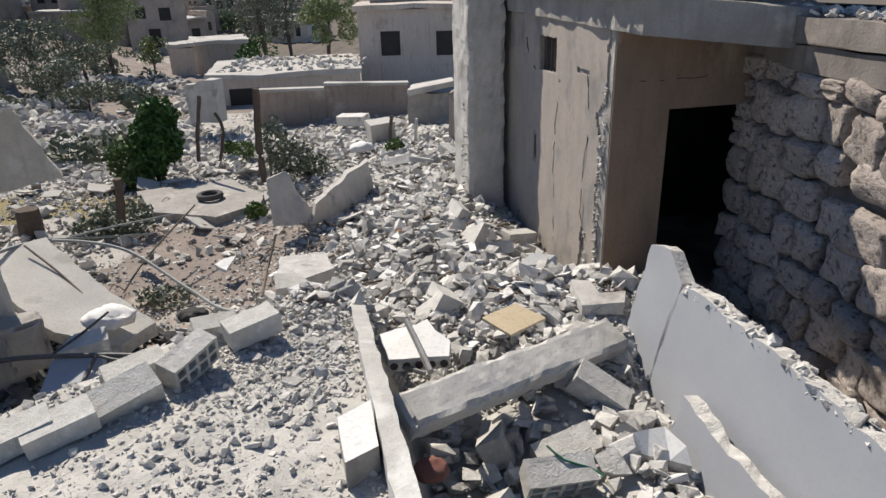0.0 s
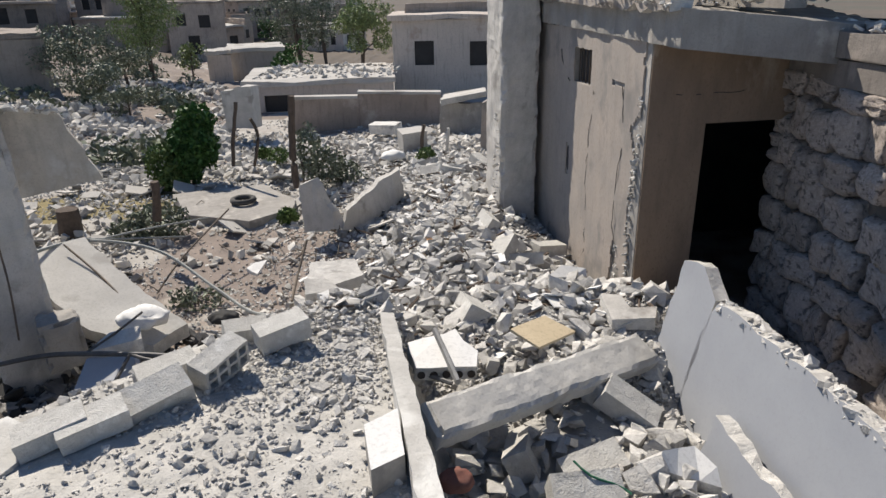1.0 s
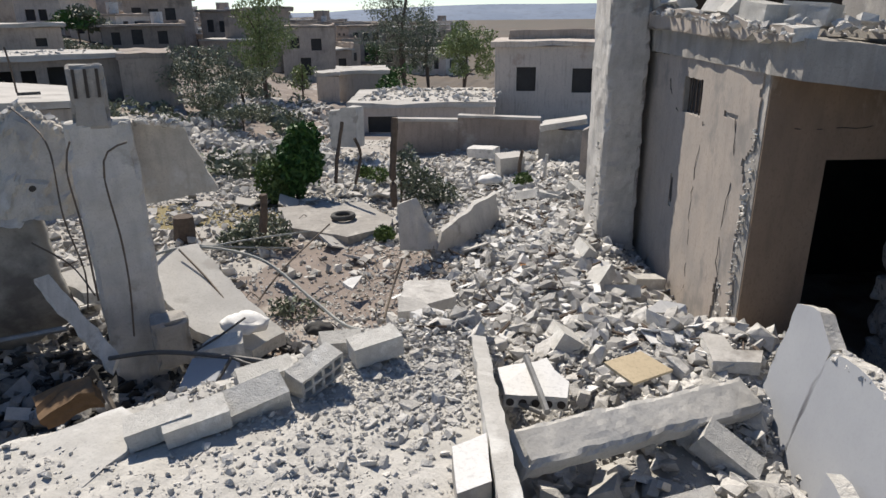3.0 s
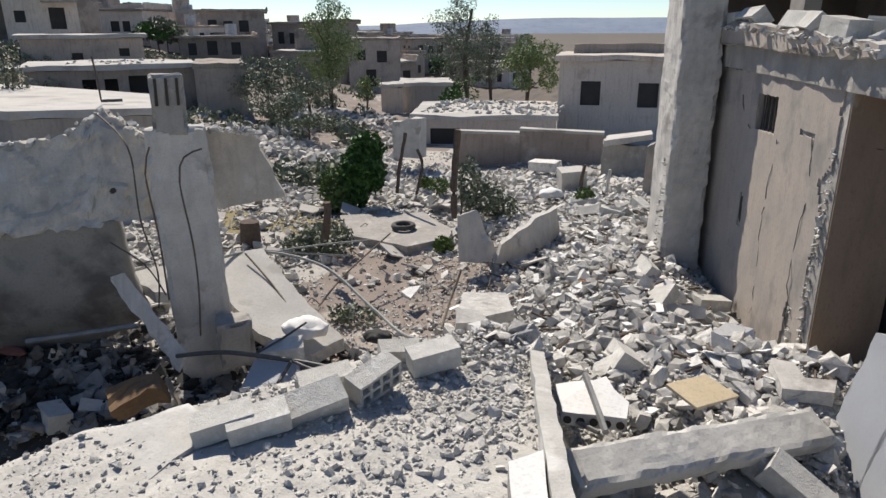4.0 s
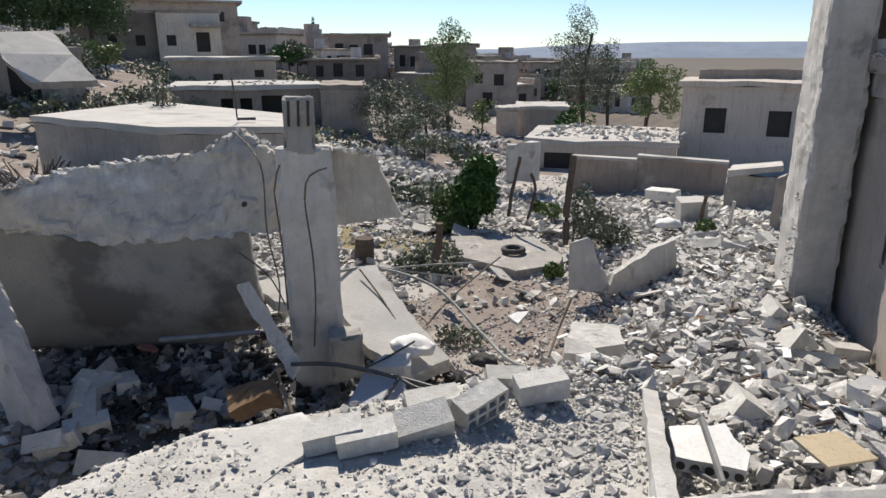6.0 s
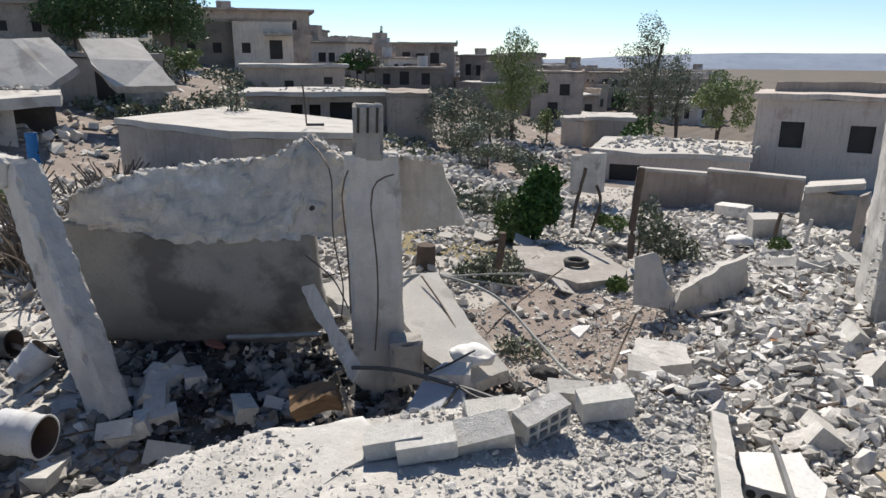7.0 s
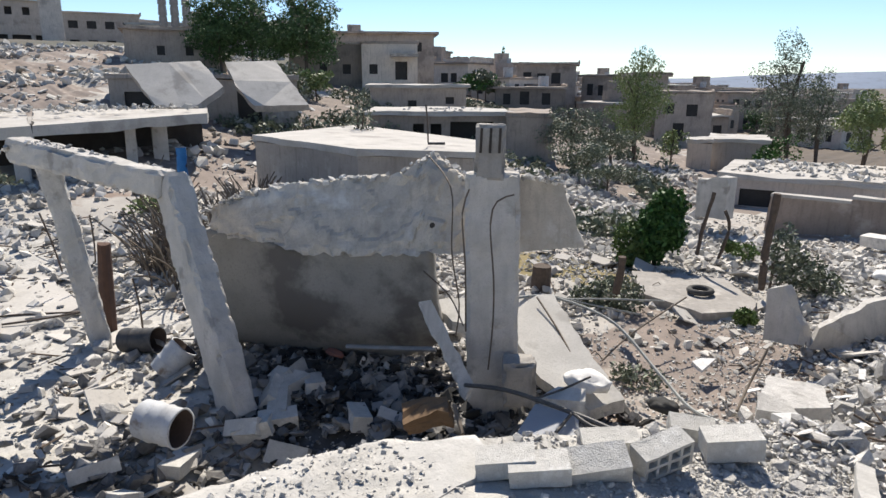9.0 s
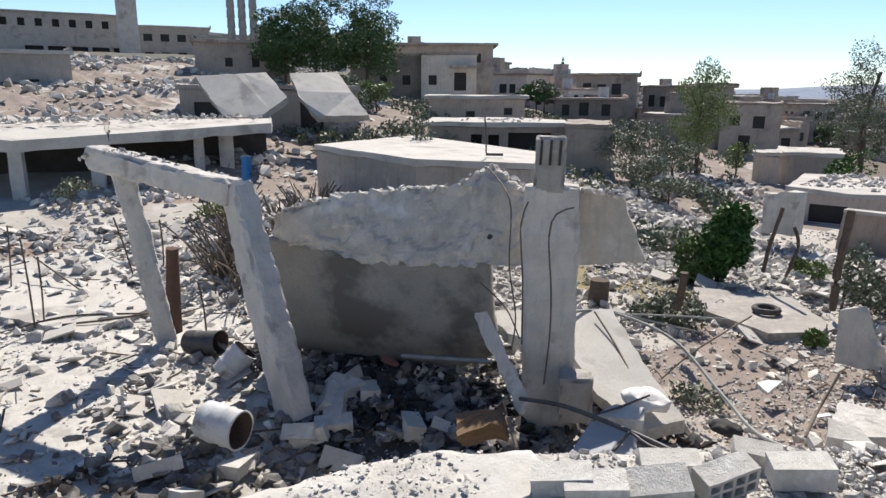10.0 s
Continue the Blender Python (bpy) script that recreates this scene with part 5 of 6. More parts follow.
solo("concrete_cube", bm, ROOF_LIGHT, "squared pale concrete block on the rubble", "block", m=pose(-1.33, 14.9, 0.2, 4, -3, 20))
for p, w, rz in (((-0.54, 10.49, 0.35), (0.5, 0.45, 0.2), 10), ((-0.65, 11.5, 0.35), (0.35, 0.5, 0.18), -5), ((-2.32, 17.95, -0.1), (0.9, 0.35, 0.25), -30)):
    bm = bmesh.new()
    box(bm, w, (0, 0, 0), (0, 0, 0), 2, 0.02, rz)
    solo("concrete_lump", bm, CHUNK, "squared broken concrete piece on the heap", "rubble", m=pose(*p, 6, -4, rz))


# ---- houses ----
def house_box(name, label, at, rz, w, d, h, wins, wall, roof_mat, over=0.12, parapet=0.25, sink=2.5, win_depth=0.12, door=None, group=""):
    """A flat-roofed house; at: the middle of its front at the foot; wins: (left, bottom, width, height) on the front."""
    t = thing(name, label, "house", pose(*at, 0, 0, rz), group)
    bm = bmesh.new()
    xs = sorted({-w / 2, w / 2, *[q for a, b, c, e in wins for q in (a, a + c)]})
    zs = sorted({-sink, h, *[q for a, b, c, e in wins for q in (b, b + e)]})
    grid = {(i, k): bm.verts.new((x, 0, z)) for i, x in enumerate(xs) for k, z in enumerate(zs)}
    for i in range(len(xs) - 1):
        for k in range(len(zs) - 1):
            cx, cz = (xs[i] + xs[i + 1]) / 2, (zs[k] + zs[k + 1]) / 2
            if not any(a < cx < a + c and b < cz < b + e for a, b, c, e in wins):
                bm.faces.new((grid[i, k], grid[i + 1, k], grid[i + 1, k + 1], grid[i, k + 1]))
    o = [bm.verts.new(p) for p in ((-w / 2, d, -sink), (w / 2, d, -sink), (w / 2, d, h), (-w / 2, d, h))]
    n = len(zs) - 1
    c = [grid[0, 0], grid[len(xs) - 1, 0], grid[len(xs) - 1, n], grid[0, n]]
    bm.faces.new([o[0], o[3]] + [grid[0, k] for k in range(n, -1, -1)])
    bm.faces.new([o[1]] + [grid[len(xs) - 1, k] for k in range(n + 1)] + [o[2]])
    bm.faces.new((o[1], o[2], o[3], o[0]))
    for a, b, cw, e in wins:
        q = [(a, b), (a + cw, b), (a + cw, b + e), (a, b + e)]
        f = [bm.verts.new((x, 0, z)) for x, z in q]
        g = [bm.verts.new((x, win_depth, z)) for x, z in q]
        for j in range(4):
            bm.faces.new((f[j], f[(j + 1) % 4], g[(j + 1) % 4], g[j]))
    bmesh.ops.remove_doubles(bm, verts=bm.verts, dist=0.0005)
    part("wall", bm, wall, t)
    bm = bmesh.new()
    box(bm, (w + over * 2, d + over * 2, 0.2), (0, d / 2, h + 0.1), (0, 0, 0), 5, 0.05, w)
    for v in bm.verts:
        v.co += noise.noise_vector(v.co * 1.3 + Vector((w, d, h))) * 0.07
    roof = part("roof", bm, roof_mat, t)
    if parapet:
        for s, at2 in (((w + over * 2, 0.16, parapet), (0, d + over - 0.08, h + 0.2 + parapet / 2)), ((0.16, d, parapet), (w / 2 + over - 0.08, d / 2, h + 0.2 + parapet / 2))):
            bm = bmesh.new()
            box(bm, s, at2, (0, 0, 0), 6, 0.09, s[0])
            part("parapet", bm, wall, roof)
    for a, b, cw, e in wins:
        bm = bmesh.new()
        box(bm, (cw + 0.02, 0.05, e + 0.02), (a + cw / 2, win_depth + 0.03, b + e / 2))
        part("window", bm, WINDOW_DARK, t)
    return t


PALE = surface("pale_render", (0.56, 0.49, 0.43), (0.46, 0.405, 0.355), 0.7, 0.95, 0.25, 14, (0.37, 0.285, 0.235), 0.5, 0.6, drip=0.45)
house_box("house", "pale two-storey house with two dark windows", (-0.9, 27.9, -2.5), 2, 4.45, 6, 4.75, [(-1.35, 3.0, 0.78, 0.95), (0.88, 2.95, 0.78, 0.95)], PALE, PALE, 0.18, 0.0)
bm = bmesh.new()
box(bm, (4.4, 0.2, 0.42), (-0.6, 30.5, 2.62), (0, 0, 2), 5, 0.05, 3)
solo("roof_wall", bm, TOWN, "broken low wall on the pale house's roof", "wall")
# walled shed in front of it
house_box("shed", "low shed with rubble on its white roof", (-5.4, 24.2, -1.5), 11, 5.3, 5.0, 1.75, [(-2.0, 0.85, 1.1, 0.6)], PALE, ROOF_LIGHT, 0.1, 0.0)
BROWN_WALL = surface("brown_garden_wall", (0.38, 0.305, 0.255), (0.28, 0.23, 0.195), 1.2, 0.95, 0.4, 20, (0.45, 0.385, 0.33), 1.0, 0.6, drip=0.4)
for pts, seed in (([(-5.33, 19.48, -0.36), (-3.52, 20.3, -0.53), (-3.43, 20.31, 0.35), (-5.22, 19.51, 0.46)], 1), ([(-3.52, 20.3, -0.53), (-0.98, 20.98, -0.67), (-0.93, 20.98, 0.34), (-3.42, 20.31, 0.48)], 2)):
    bm = bmesh.new()
    pts = [Vector(p) for p in pts]
    pts[0].z -= 0.6
    pts[1].z -= 0.6
    plate(bm, pts, (0, 0.25, 0), 0.015, 0.3, seed)
    w = solo("garden_wall", bm, BROWN_WALL, "long brown rendered garden wall", "wall", "garden wall")
    bm = bmesh.new()
    plate(bm, [pts[3] + Vector((0, -0.06, 0.0)), pts[2] + Vector((0, -0.06, 0.0)), pts[2] + Vector((0, -0.06, 0.08)), pts[3] + Vector((0, -0.06, 0.08))], (0, 0.36, 0), 0.008, 0.4, seed)
    part("coping", bm, ROOF_LIGHT, w, "pale coping")
ruin = thing("ruin", "small collapsed outbuilding with a tilted roof", "ruin")
for nm, pts, back, mat in (("wall", [(-0.87, 17.98, -0.66), (0.33, 17.5, -0.66), (0.36, 17.5, 0.6), (-0.81, 17.98, 0.56)], (0.1, 0.3, 0), CONCRETE_DARK), ("roof", [(-0.79, 17.58, 0.69), (0.4, 17.4, 0.93), (0.41, 19.5, 0.74), (-0.77, 19.48, 0.56)], (0, 0, -0.14), ROOF_LIGHT), ("wall", [(0.22, 15, -0.08), (0.36, 15, -0.15), (0.38, 15, 1.06), (0.24, 15, 1)], (0.05, 0.3, 0), PLASTER)):
    bm = bmesh.new()
    plate(bm, pts, back, 0.04, 0.2, 6)
    part(nm, bm, mat, ruin)
bm = bmesh.new()
plate(bm, [(-6.65, 17.81, -0.01), (-5.95, 18.05, -0.1), (-5.96, 18.05, 1.04), (-6.65, 17.81, 0.96)], (0.1, 0.4, 0), 0.03, 0.2, 3)
solo("wall_fragment", bm, CONCRETE, "grey wall stub beside the shed", "wall fragment", "wall fragments")

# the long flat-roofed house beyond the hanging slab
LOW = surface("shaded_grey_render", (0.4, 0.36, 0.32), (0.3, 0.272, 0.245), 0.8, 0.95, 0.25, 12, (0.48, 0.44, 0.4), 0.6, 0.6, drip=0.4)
h = thing("house", "long low house with a white cement roof", "house")
bm = bmesh.new()
q = [(-15.52, 9.97, 2.08), (-11.03, 9.59, 2.05), (-9.71, 12.05, 1.89), (-11.75, 15.03, 1.84), (-17.35, 15.27, 2.03)]
plate(bm, q, (0, 0, -0.16), 0.04, 0.5, 2)
part("roof", bm, ROOF_LIGHT, h, "sunlit white cement roof")
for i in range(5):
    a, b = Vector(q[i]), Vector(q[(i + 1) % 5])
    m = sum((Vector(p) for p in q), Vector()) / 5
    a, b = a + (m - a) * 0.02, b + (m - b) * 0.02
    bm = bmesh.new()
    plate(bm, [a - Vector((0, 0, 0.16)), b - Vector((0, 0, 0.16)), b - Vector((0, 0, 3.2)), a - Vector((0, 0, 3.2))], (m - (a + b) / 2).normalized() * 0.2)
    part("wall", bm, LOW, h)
rod("antenna", [(-10.95, 11.79, 2.05), (-10.96, 11.78, 2.54), (-10.99, 11.76, 2.93)], 0.02, STEEL, "thin iron mast on the white roof", "mast")
bm = bmesh.new()
box(bm, (0.42, 0.1, 0.06), (-10.94, 12.08, 2.01), (0, 0, 40), 1)
solo("roof_bar", bm, DARK_METAL, "short dark bar on the white roof", "bar")

# ruined arcade with a hanging roof
arc = thing("ruined_garage", "ruined concrete arcade with dark bays", "ruin")
for q, th, mat in (([(-20.63, 2.02, 2.48), (-19.34, 3.81, 2.24), (-19.28, 6.01, 2.32), (-23.13, 7.1, 2.62), (-25.08, 2.67, 2.7)], 0.3, ROOF_LIGHT), ([(-19.27, 6.04, 2.32), (-20.16, 11.41, 2.44), (-23.63, 13.38, 2.52), (-24, 7.66, 2.51)], 0.3, ROOF_LIGHT)):
    bm = bmesh.new()
    plate(bm, q, (0, 0, -th), 0.05, 0.5, 4)
    part("roof", bm, mat, arc, "broken flat roof slab")
for a, b in (((-19.72, 3.93, 2.04), 0.3), ((-19.66, 5.8, 2.13), 0.3), ((-20.3, 8.94, 2.13), 0.28), ((-20.85, 10.11, 2.14), 0.45), ((-20.69, 2.31, 2.23), 0.3), ((-22.2, 8.54, 2.05), 0.3)):
    bm = bmesh.new()
    box(bm, (b, b, 3.2), (a[0], a[1], a[2] - 1.6), (0, 0, 66), 3, 0.03, b)
    part("pillar", bm, CONCRETE, arc)
# back walls of the bays, with the shade inside put into their colour
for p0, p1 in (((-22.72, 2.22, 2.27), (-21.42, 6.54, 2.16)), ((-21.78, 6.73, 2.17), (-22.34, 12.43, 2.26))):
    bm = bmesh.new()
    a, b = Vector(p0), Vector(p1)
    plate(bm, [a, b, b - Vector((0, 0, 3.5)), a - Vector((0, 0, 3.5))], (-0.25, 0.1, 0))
    part("back_wall", bm, INTERIOR, arc, "back wall coloured dark for the shade in the bays")
# collapsed slabs above it
for pts, lab in (([(-24.83, 11.05, 3.99), (-23.1, 11.2, 2.6), (-22.56, 12.23, 2.5), (-22.87, 13.7, 3.25), (-24.54, 13.81, 4.19)], "curved pale slab of a collapsed roof"), ([(-24.08, 14.59, 4.16), (-23.84, 16.76, 4.26), (-20.73, 15.91, 2.6), (-21.88, 14.32, 2.56), (-22.73, 14.11, 3.3)], "pale slab of a collapsed roof leaning down")):
    bm = bmesh.new()
    plate(bm, pts, (-0.05, 0.1, -0.22), 0.03, 0.3, 7, side_mat=1)
    solo("fallen_roof_slab", bm, [ROOF_LIGHT, CONCRETE_DARK], lab, "roof slab", "fallen roof slabs")
house_box("house", "grey walls under collapsed roof slabs", (-26.6, 15.2, 1.2), 60, 7.5, 4, 2.3, [(-3.2, 0.3, 1.2, 1.5), (1.2, 0.3, 1.0, 1.6)], LOW, LOW, 0.1, 0.0)
house_box("house", "low grey building with a small window", (-41.2, 8.7, 2.4), 78, 5.5, 6, 2.9, [(0.6, 1.0, 0.6, 0.6)], LOW, ROOF_LIGHT, 0.15, 0.2)
house_box("house", "brown house with a flat roof above the ruin", (-44.3, 23.4, 4.4), 62, 6.3, 6, 2.3, [(-1.2, 0.7, 0.5, 0.6), (0.6, 0.7, 0.5, 0.6)], TOWN, TOWN, 0.3, 0.0)
house_box("apartment_building", "pale three-storey apartment building with balconies", (-124.5, 35, 6.8), 74, 20, 10, 8.7, [(-9 + i * 2.4, z, 1.0, 1.2) for i in range(8) for z in (6.6,)] + [(-6 + i * 3.2, 1.0, 2.6, 2.6) for i in range(5)], TOWN_PALE, TOWN_PALE, 0.4, 0.4, win_depth=0.8)
house_box("apartment_building", "pale two-storey building with paired windows", (-119, 50.6, 7.5), 67, 11.5, 9, 6.6, [(-5 + i * 2.7, z, 1.4, 1.2) for i in range(4) for z in (1.2, 4.2)], TOWN_PALE, TOWN_PALE, 0.3, 0.3)
bm = bmesh.new()
box(bm, (2.9, 2.9, 16), (-111, 40, 12), (0, 0, 70), 2, 0.05)
solo("water_tower", bm, TOWN_PALE, "plain pale square tower", "tower")
for k in range(3):
    p = (-53.13, 28.24, 8.09)
    bm = bmesh.new()
    for j in range(8):
        cylinder(bm, (0, 0, j * 0.8), (0, 0, j * 0.8 + 0.72), 0.34, 0.3, 10)
    cylinder(bm, (0, 0, -2), (0, 0, 6.6), 0.26, n=8)
    solo("ribbed_column", bm, CONCRETE_DARK, "dark ribbed column rising over the roofs", "column", "ribbed columns", m=Matrix.Translation((p[0] + (k - 1) * 0.42, p[1] + (k - 1) * 0.78, p[2] - 0.4)))
house_box("house", "brown house with dark square windows", (-40.2, 33.0, 2.9), 50, 5.6, 6, 3.2, [(-0.6, 1.1, 0.55, 0.7), (1.1, 1.1, 0.6, 0.7), (-2.3, 1.2, 0.35, 0.4)], TOWN, TOWN, 0.1, 0.15)
house_box("house", "pale house with a canopied porch", (-36.5, 35.8, 2.9), 46, 4.1, 6, 3.25, [(-1.5, 1.1, 0.6, 0.7), (0.4, 0.7, 0.9, 1.3)], TOWN_PALE, TOWN, 0.1, 0.1)
bm = bmesh.new()
box(bm, (2.0, 1.2, 0.2), (-35.2, 36.0, 5.3), (0, 0, 46), 2, 0.03)
solo("canopy", bm, CONCRETE_DARK, "dark slab canopy over a porch", "canopy")
house_box("house", "wide house on the ridge", (-45, 43.5, 5.0), 46, 9, 7, 2.6, [(2.5, 1.1, 0.9, 0.8)], TOWN, TOWN, 0.4, 0.0)
house_box("house", "low house with a white roof", (-27.4, 29.1, 1.2), 43, 5.6, 6, 1.9, [(-0.6, 0.7, 0.5, 0.5), (1.6, 1.0, 0.5, 0.4)], TOWN, ROOF_LIGHT, 0.25, 0.0)
house_box("house", "low house with open bays and a white roof", (-20.5, 23.1, -0.3), 42, 6.3, 5, 2.25, [(0.5, 0.6, 2.0, 1.4), (-1.2, 0.7, 0.5, 1.2), (-0.4, 0.7, 0.5, 1.2)], TOWN, ROOF_LIGHT, 0.2, 0.0, win_depth=0.8)
house_box("house", "windowless brown annex wall", (-16.8, 24.9, -0.4), 34, 2.0, 5, 2.35, [], TOWN, TOWN, 0.05, 0.0)
house_box("house", "ruined two-storey house with holes", (-22.8, 57.7, -1.9), 21, 4.6, 6, 4.5, [(-1.6, 2.8, 0.8, 0.9), (0.2, 2.6, 0.9, 1.0), (-0.8, 0.5, 0.9, 1.5)], TOWN, TOWN, 0.1, 0.1)
house_box("shed", "low grey shed with a pale roof", (-12.0, 38.3, -1.2), 18, 2.9, 4, 1.5, [], LOW, ROOF_LIGHT, 0.15, 0.0)
house_box("shed", "small pale shed with a flat roof", (-13.0, 35.2, -1.0), 20, 1.2, 2, 1.4, [], TOWN_PALE, ROOF_LIGHT, 0.08, 0.0)

rt = random.Random(11)
placed = []
tries = 0
while len(placed) < 340 and tries < 9000:
    tries += 1
    a, d = radians(rt.uniform(10, 64)), rt.uniform(62, 340) if rt.random() < 0.6 else rt.uniform(62, 170)
    x, y = -math.sin(a) * d, math.cos(a) * d
    if d < (84 if math.degrees(a) > 42 or math.degrees(a) < 20 else 64):
        continue
    if any(math.hypot(x - p, y - q) < 6.6 for p, q in placed):
        continue
    if any(math.hypot(x - p, y - q) < 11 for p, q in ((-40, 33), (-36, 36), (-45, 44), (-44, 23), (-23, 58), (-14, 58), (-39, 26))):
        continue
    placed.append((x, y))
kinds = []
for k in range(18):
    w, hh = rt.uniform(4.2, 7.5), rt.choice((2.6, 2.9, 3.1, 5.3, 5.6))
    wins = [(-w / 2 + 0.8 + i * rt.uniform(1.6, 2.1), z, rt.uniform(0.7, 1.1), rt.uniform(0.9, 1.5)) for i in range(int(w / 1.9)) for z in ((1.0,) if hh < 4 else (1.0, 3.4))]
    wins = [q for q in wins if q[0] + q[2] < w / 2 - 0.3 and rt.random() < 0.9]
    kinds.append(house_box("house", "flat-roofed village house on the slope", (0, 0, -50), 0, w, rt.uniform(5, 7.5), hh, wins, TOWN if k % 3 else TOWN_PALE, ROOF_LIGHT if k % 2 else TOWN, rt.uniform(0.1, 0.4), rt.choice((0, 0.3, 0.6)), group="village houses"))
    for side in (-1, 1):
        for j in range(2):
            for z0 in ((1.6,) if hh < 4 else (1.6, 4.1)):
                bm = bmesh.new()
                box(bm, (0.06, 0.8, 1.0), (side * (w / 2 - 0.01), 1.5 + j * 2.0 + rt.uniform(-0.3, 0.3), z0))
                part("window", bm, WINDOW_DARK, kinds[-1])
    if k % 3 == 1:
        bm = bmesh.new()
        box(bm, (w * 0.4, 2.2, 2.1), (w * rt.uniform(-0.25, 0.25), 3.0, hh + 1.25), (0, 0, 0), 3, 0.05, k)
        part("stair_room", bm, TOWN, kinds[-1], "small room on the roof")
    if k % 4 == 2:
        bm = bmesh.new()
        cylinder(bm, (w * 0.2, 2.0, hh + 0.2), (w * 0.2, 2.0, hh + 1.3), 0.55, n=12)
        part("water_tank", bm, BARREL, kinds[-1], "pale roof water tank")
for i, (x, y) in enumerate(placed):
    a = math.degrees(math.atan2(-x, y))
    m = pose(x, y, land(x, y) - 0.2, 0, 0, a + rt.uniform(-40, 40))
    if i < len(kinds):
        kinds[i].matrix_world = m
    else:
        copy_thing(kinds[i % len(kinds)], m)

# ---- far trees ----
def far_tree(x, y, top, wide, mat, label, n=1400, leaf=0.16, seed=1, shape="round", droop=0.0, z=None, group=""):
    f = foot(x, y) if z is None else (x, y, z)
    h = max(top - f[2], 0.8)
    rr = random.Random(seed)
    cl = []
    if shape == "tall":
        for i in range(9):
            k = i / 8
            s = wide * (0.28 + 0.3 * math.sin(math.pi * min(k * 1.15 + 0.1, 1)))
            cl.append(((rr.uniform(-0.25, 0.25) * wide, rr.uniform(-0.25, 0.25) * wide, h * (0.3 + 0.66 * k)), (s * rr.uniform(0.6, 1.0), s * rr.uniform(0.6, 1.0), h * 0.12)))
    elif shape == "cypress":
        for i in range(6):
            cl.append(((0, 0, h * (0.15 + 0.15 * i)), (wide * 0.5 * (1 - i * 0.14), wide * 0.5 * (1 - i * 0.14), h * 0.14)))
    else:
        for i in range(8):
            cl.append(((rr.uniform(-0.32, 0.32) * wide, rr.uniform(-0.32, 0.32) * wide, h * rr.uniform(0.4, 0.86)), (wide * rr.uniform(0.16, 0.3), wide * rr.uniform(0.16, 0.3), h * rr.uniform(0.1, 0.2))))
    return tree(f, h, cl, n, leaf, mat, label, 0.018 * h + 0.025, seed, droop=droop, limbs=7, group=group)


far_tree(-14.4, 58.2, 6.9, 5.4, LEAF_GREY, "tall grey-green eucalyptus beyond the shed", 9000, 0.085, 1, "tall", 0.6)
far_tree(-12.4, 58.8, 4.2, 3.6, LEAF_GREY, "grey-green eucalyptus beside a taller one", 4200, 0.085, 21, "tall", 0.6)
far_tree(-7.0, 44.4, 3.1, 4.2, LEAF_WILLOW, "round green tree behind the shed", 8000, 0.08, 2)
far_tree(-15.4, 32.6, 4.8, 2.9, LEAF_WILLOW, "tall pale green willow on the slope", 9000, 0.06, 3, "tall", 1.2)
far_tree(-15.2, 25.9, 2.6, 2.6, LEAF_GREY, "dusty olive tree on the slope", 2600, 0.06, 4)
far_tree(-14.1, 27.5, 1.9, 2.4, LEAF_GREY, "dusty olive tree on the slope", 2200, 0.06, 14)
far_tree(-40.2, 26.6, 9.4, 5.5, LEAF_MID, "large dark green tree over the ruins", 12000, 0.1, 5, "tall")
far_tree(-37.6, 29.0, 9.8, 4.6, LEAF_MID, "large dark green tree over the ruins", 10000, 0.1, 6, "tall")
far_tree(-41.5, 25, 8.5, 4.0, LEAF_MID, "large dark green tree over the ruins", 7000, 0.1, 16, "tall")
far_tree(-88.3, 121.3, 10.8, 1.9, LEAF_DARK, "dark slender cypress on the ridge", 500, 0.35, 7, "cypress")
far_tree(-16.2, 14.3, 3.4, 1.9, LEAF_GREY, "sparse grey olive tree by the low house", 900, 0.05, 8)
far_tree(-13.0, 23.2, 1.5, 3.0, LEAF_GREY, "dusty thicket below the village", 2400, 0.055, 9)
far_tree(-11.2, 21.6, 0.8, 2.4, LEAF_GREY, "dusty thicket below the village", 1800, 0.05, 10)
far_tree(-13.7, 33.3, 1.3, 1.3, LEAF_WILLOW, "small pale green bush on the slope", 400, 0.09, 11)
far_tree(-9.8, 36.7, 0.6, 2.2, LEAF_DARK, "dark bush beside the low shed", 700, 0.1, 12)
far_tree(-10.5, 41, 0.7, 2.0, LEAF_DARK, "dark bush beside the low shed", 500, 0.1, 13)
far_tree(-30, 21.5, 4.4, 2.6, LEAF_GREY, "dusty olive tree between the ruins", 900, 0.12, 17)
far_tree(-31, 24.5, 4.2, 2.4, LEAF_WILLOW, "pale green tree between the houses", 900, 0.12, 18)
for i in range(46):
    a, d = radians(rt.uniform(10, 62)), rt.uniform(62, 260)
    x, y = -math.sin(a) * d, math.cos(a) * d
    far_tree(x, y, land(x, y) + rt.uniform(2, 4.2), rt.uniform(2.5, 4.5), rt.choice((LEAF_DARK, LEAF_GREY)), "tree between the village houses", 600, 0.22, 30 + i, group="village trees")
stones("rubble", "pale rubble over the slope by the arcade", "rubble", *spread(5000, -62, -17, 2, 40, lambda x, y: clump(x, y, 0.2, 1.4) if 52 < math.degrees(math.atan2(-x, y)) < 88 and math.hypot(x, y) > 23 else 0, 51, 0.1, 0.7, 3.0), RUBBLE_FAR, 51)
stones("rubble", "pale rubble before the arcade", "rubble", *spread(3000, -20, -9, 1, 12, lambda x, y: clump(x, y, 0.4, 1.3) if math.hypot(x, y) > 11 else 0, 52, 0.04, 0.35, 3.0), RUBBLE_FAR, 52)
P = [(-20.5 + roof_x, 23.1 + roof_y, 2.1) for roof_x, roof_y in ((rt.uniform(-4, 1.2), rt.uniform(0.4, 4.2)) for _ in range(260))]
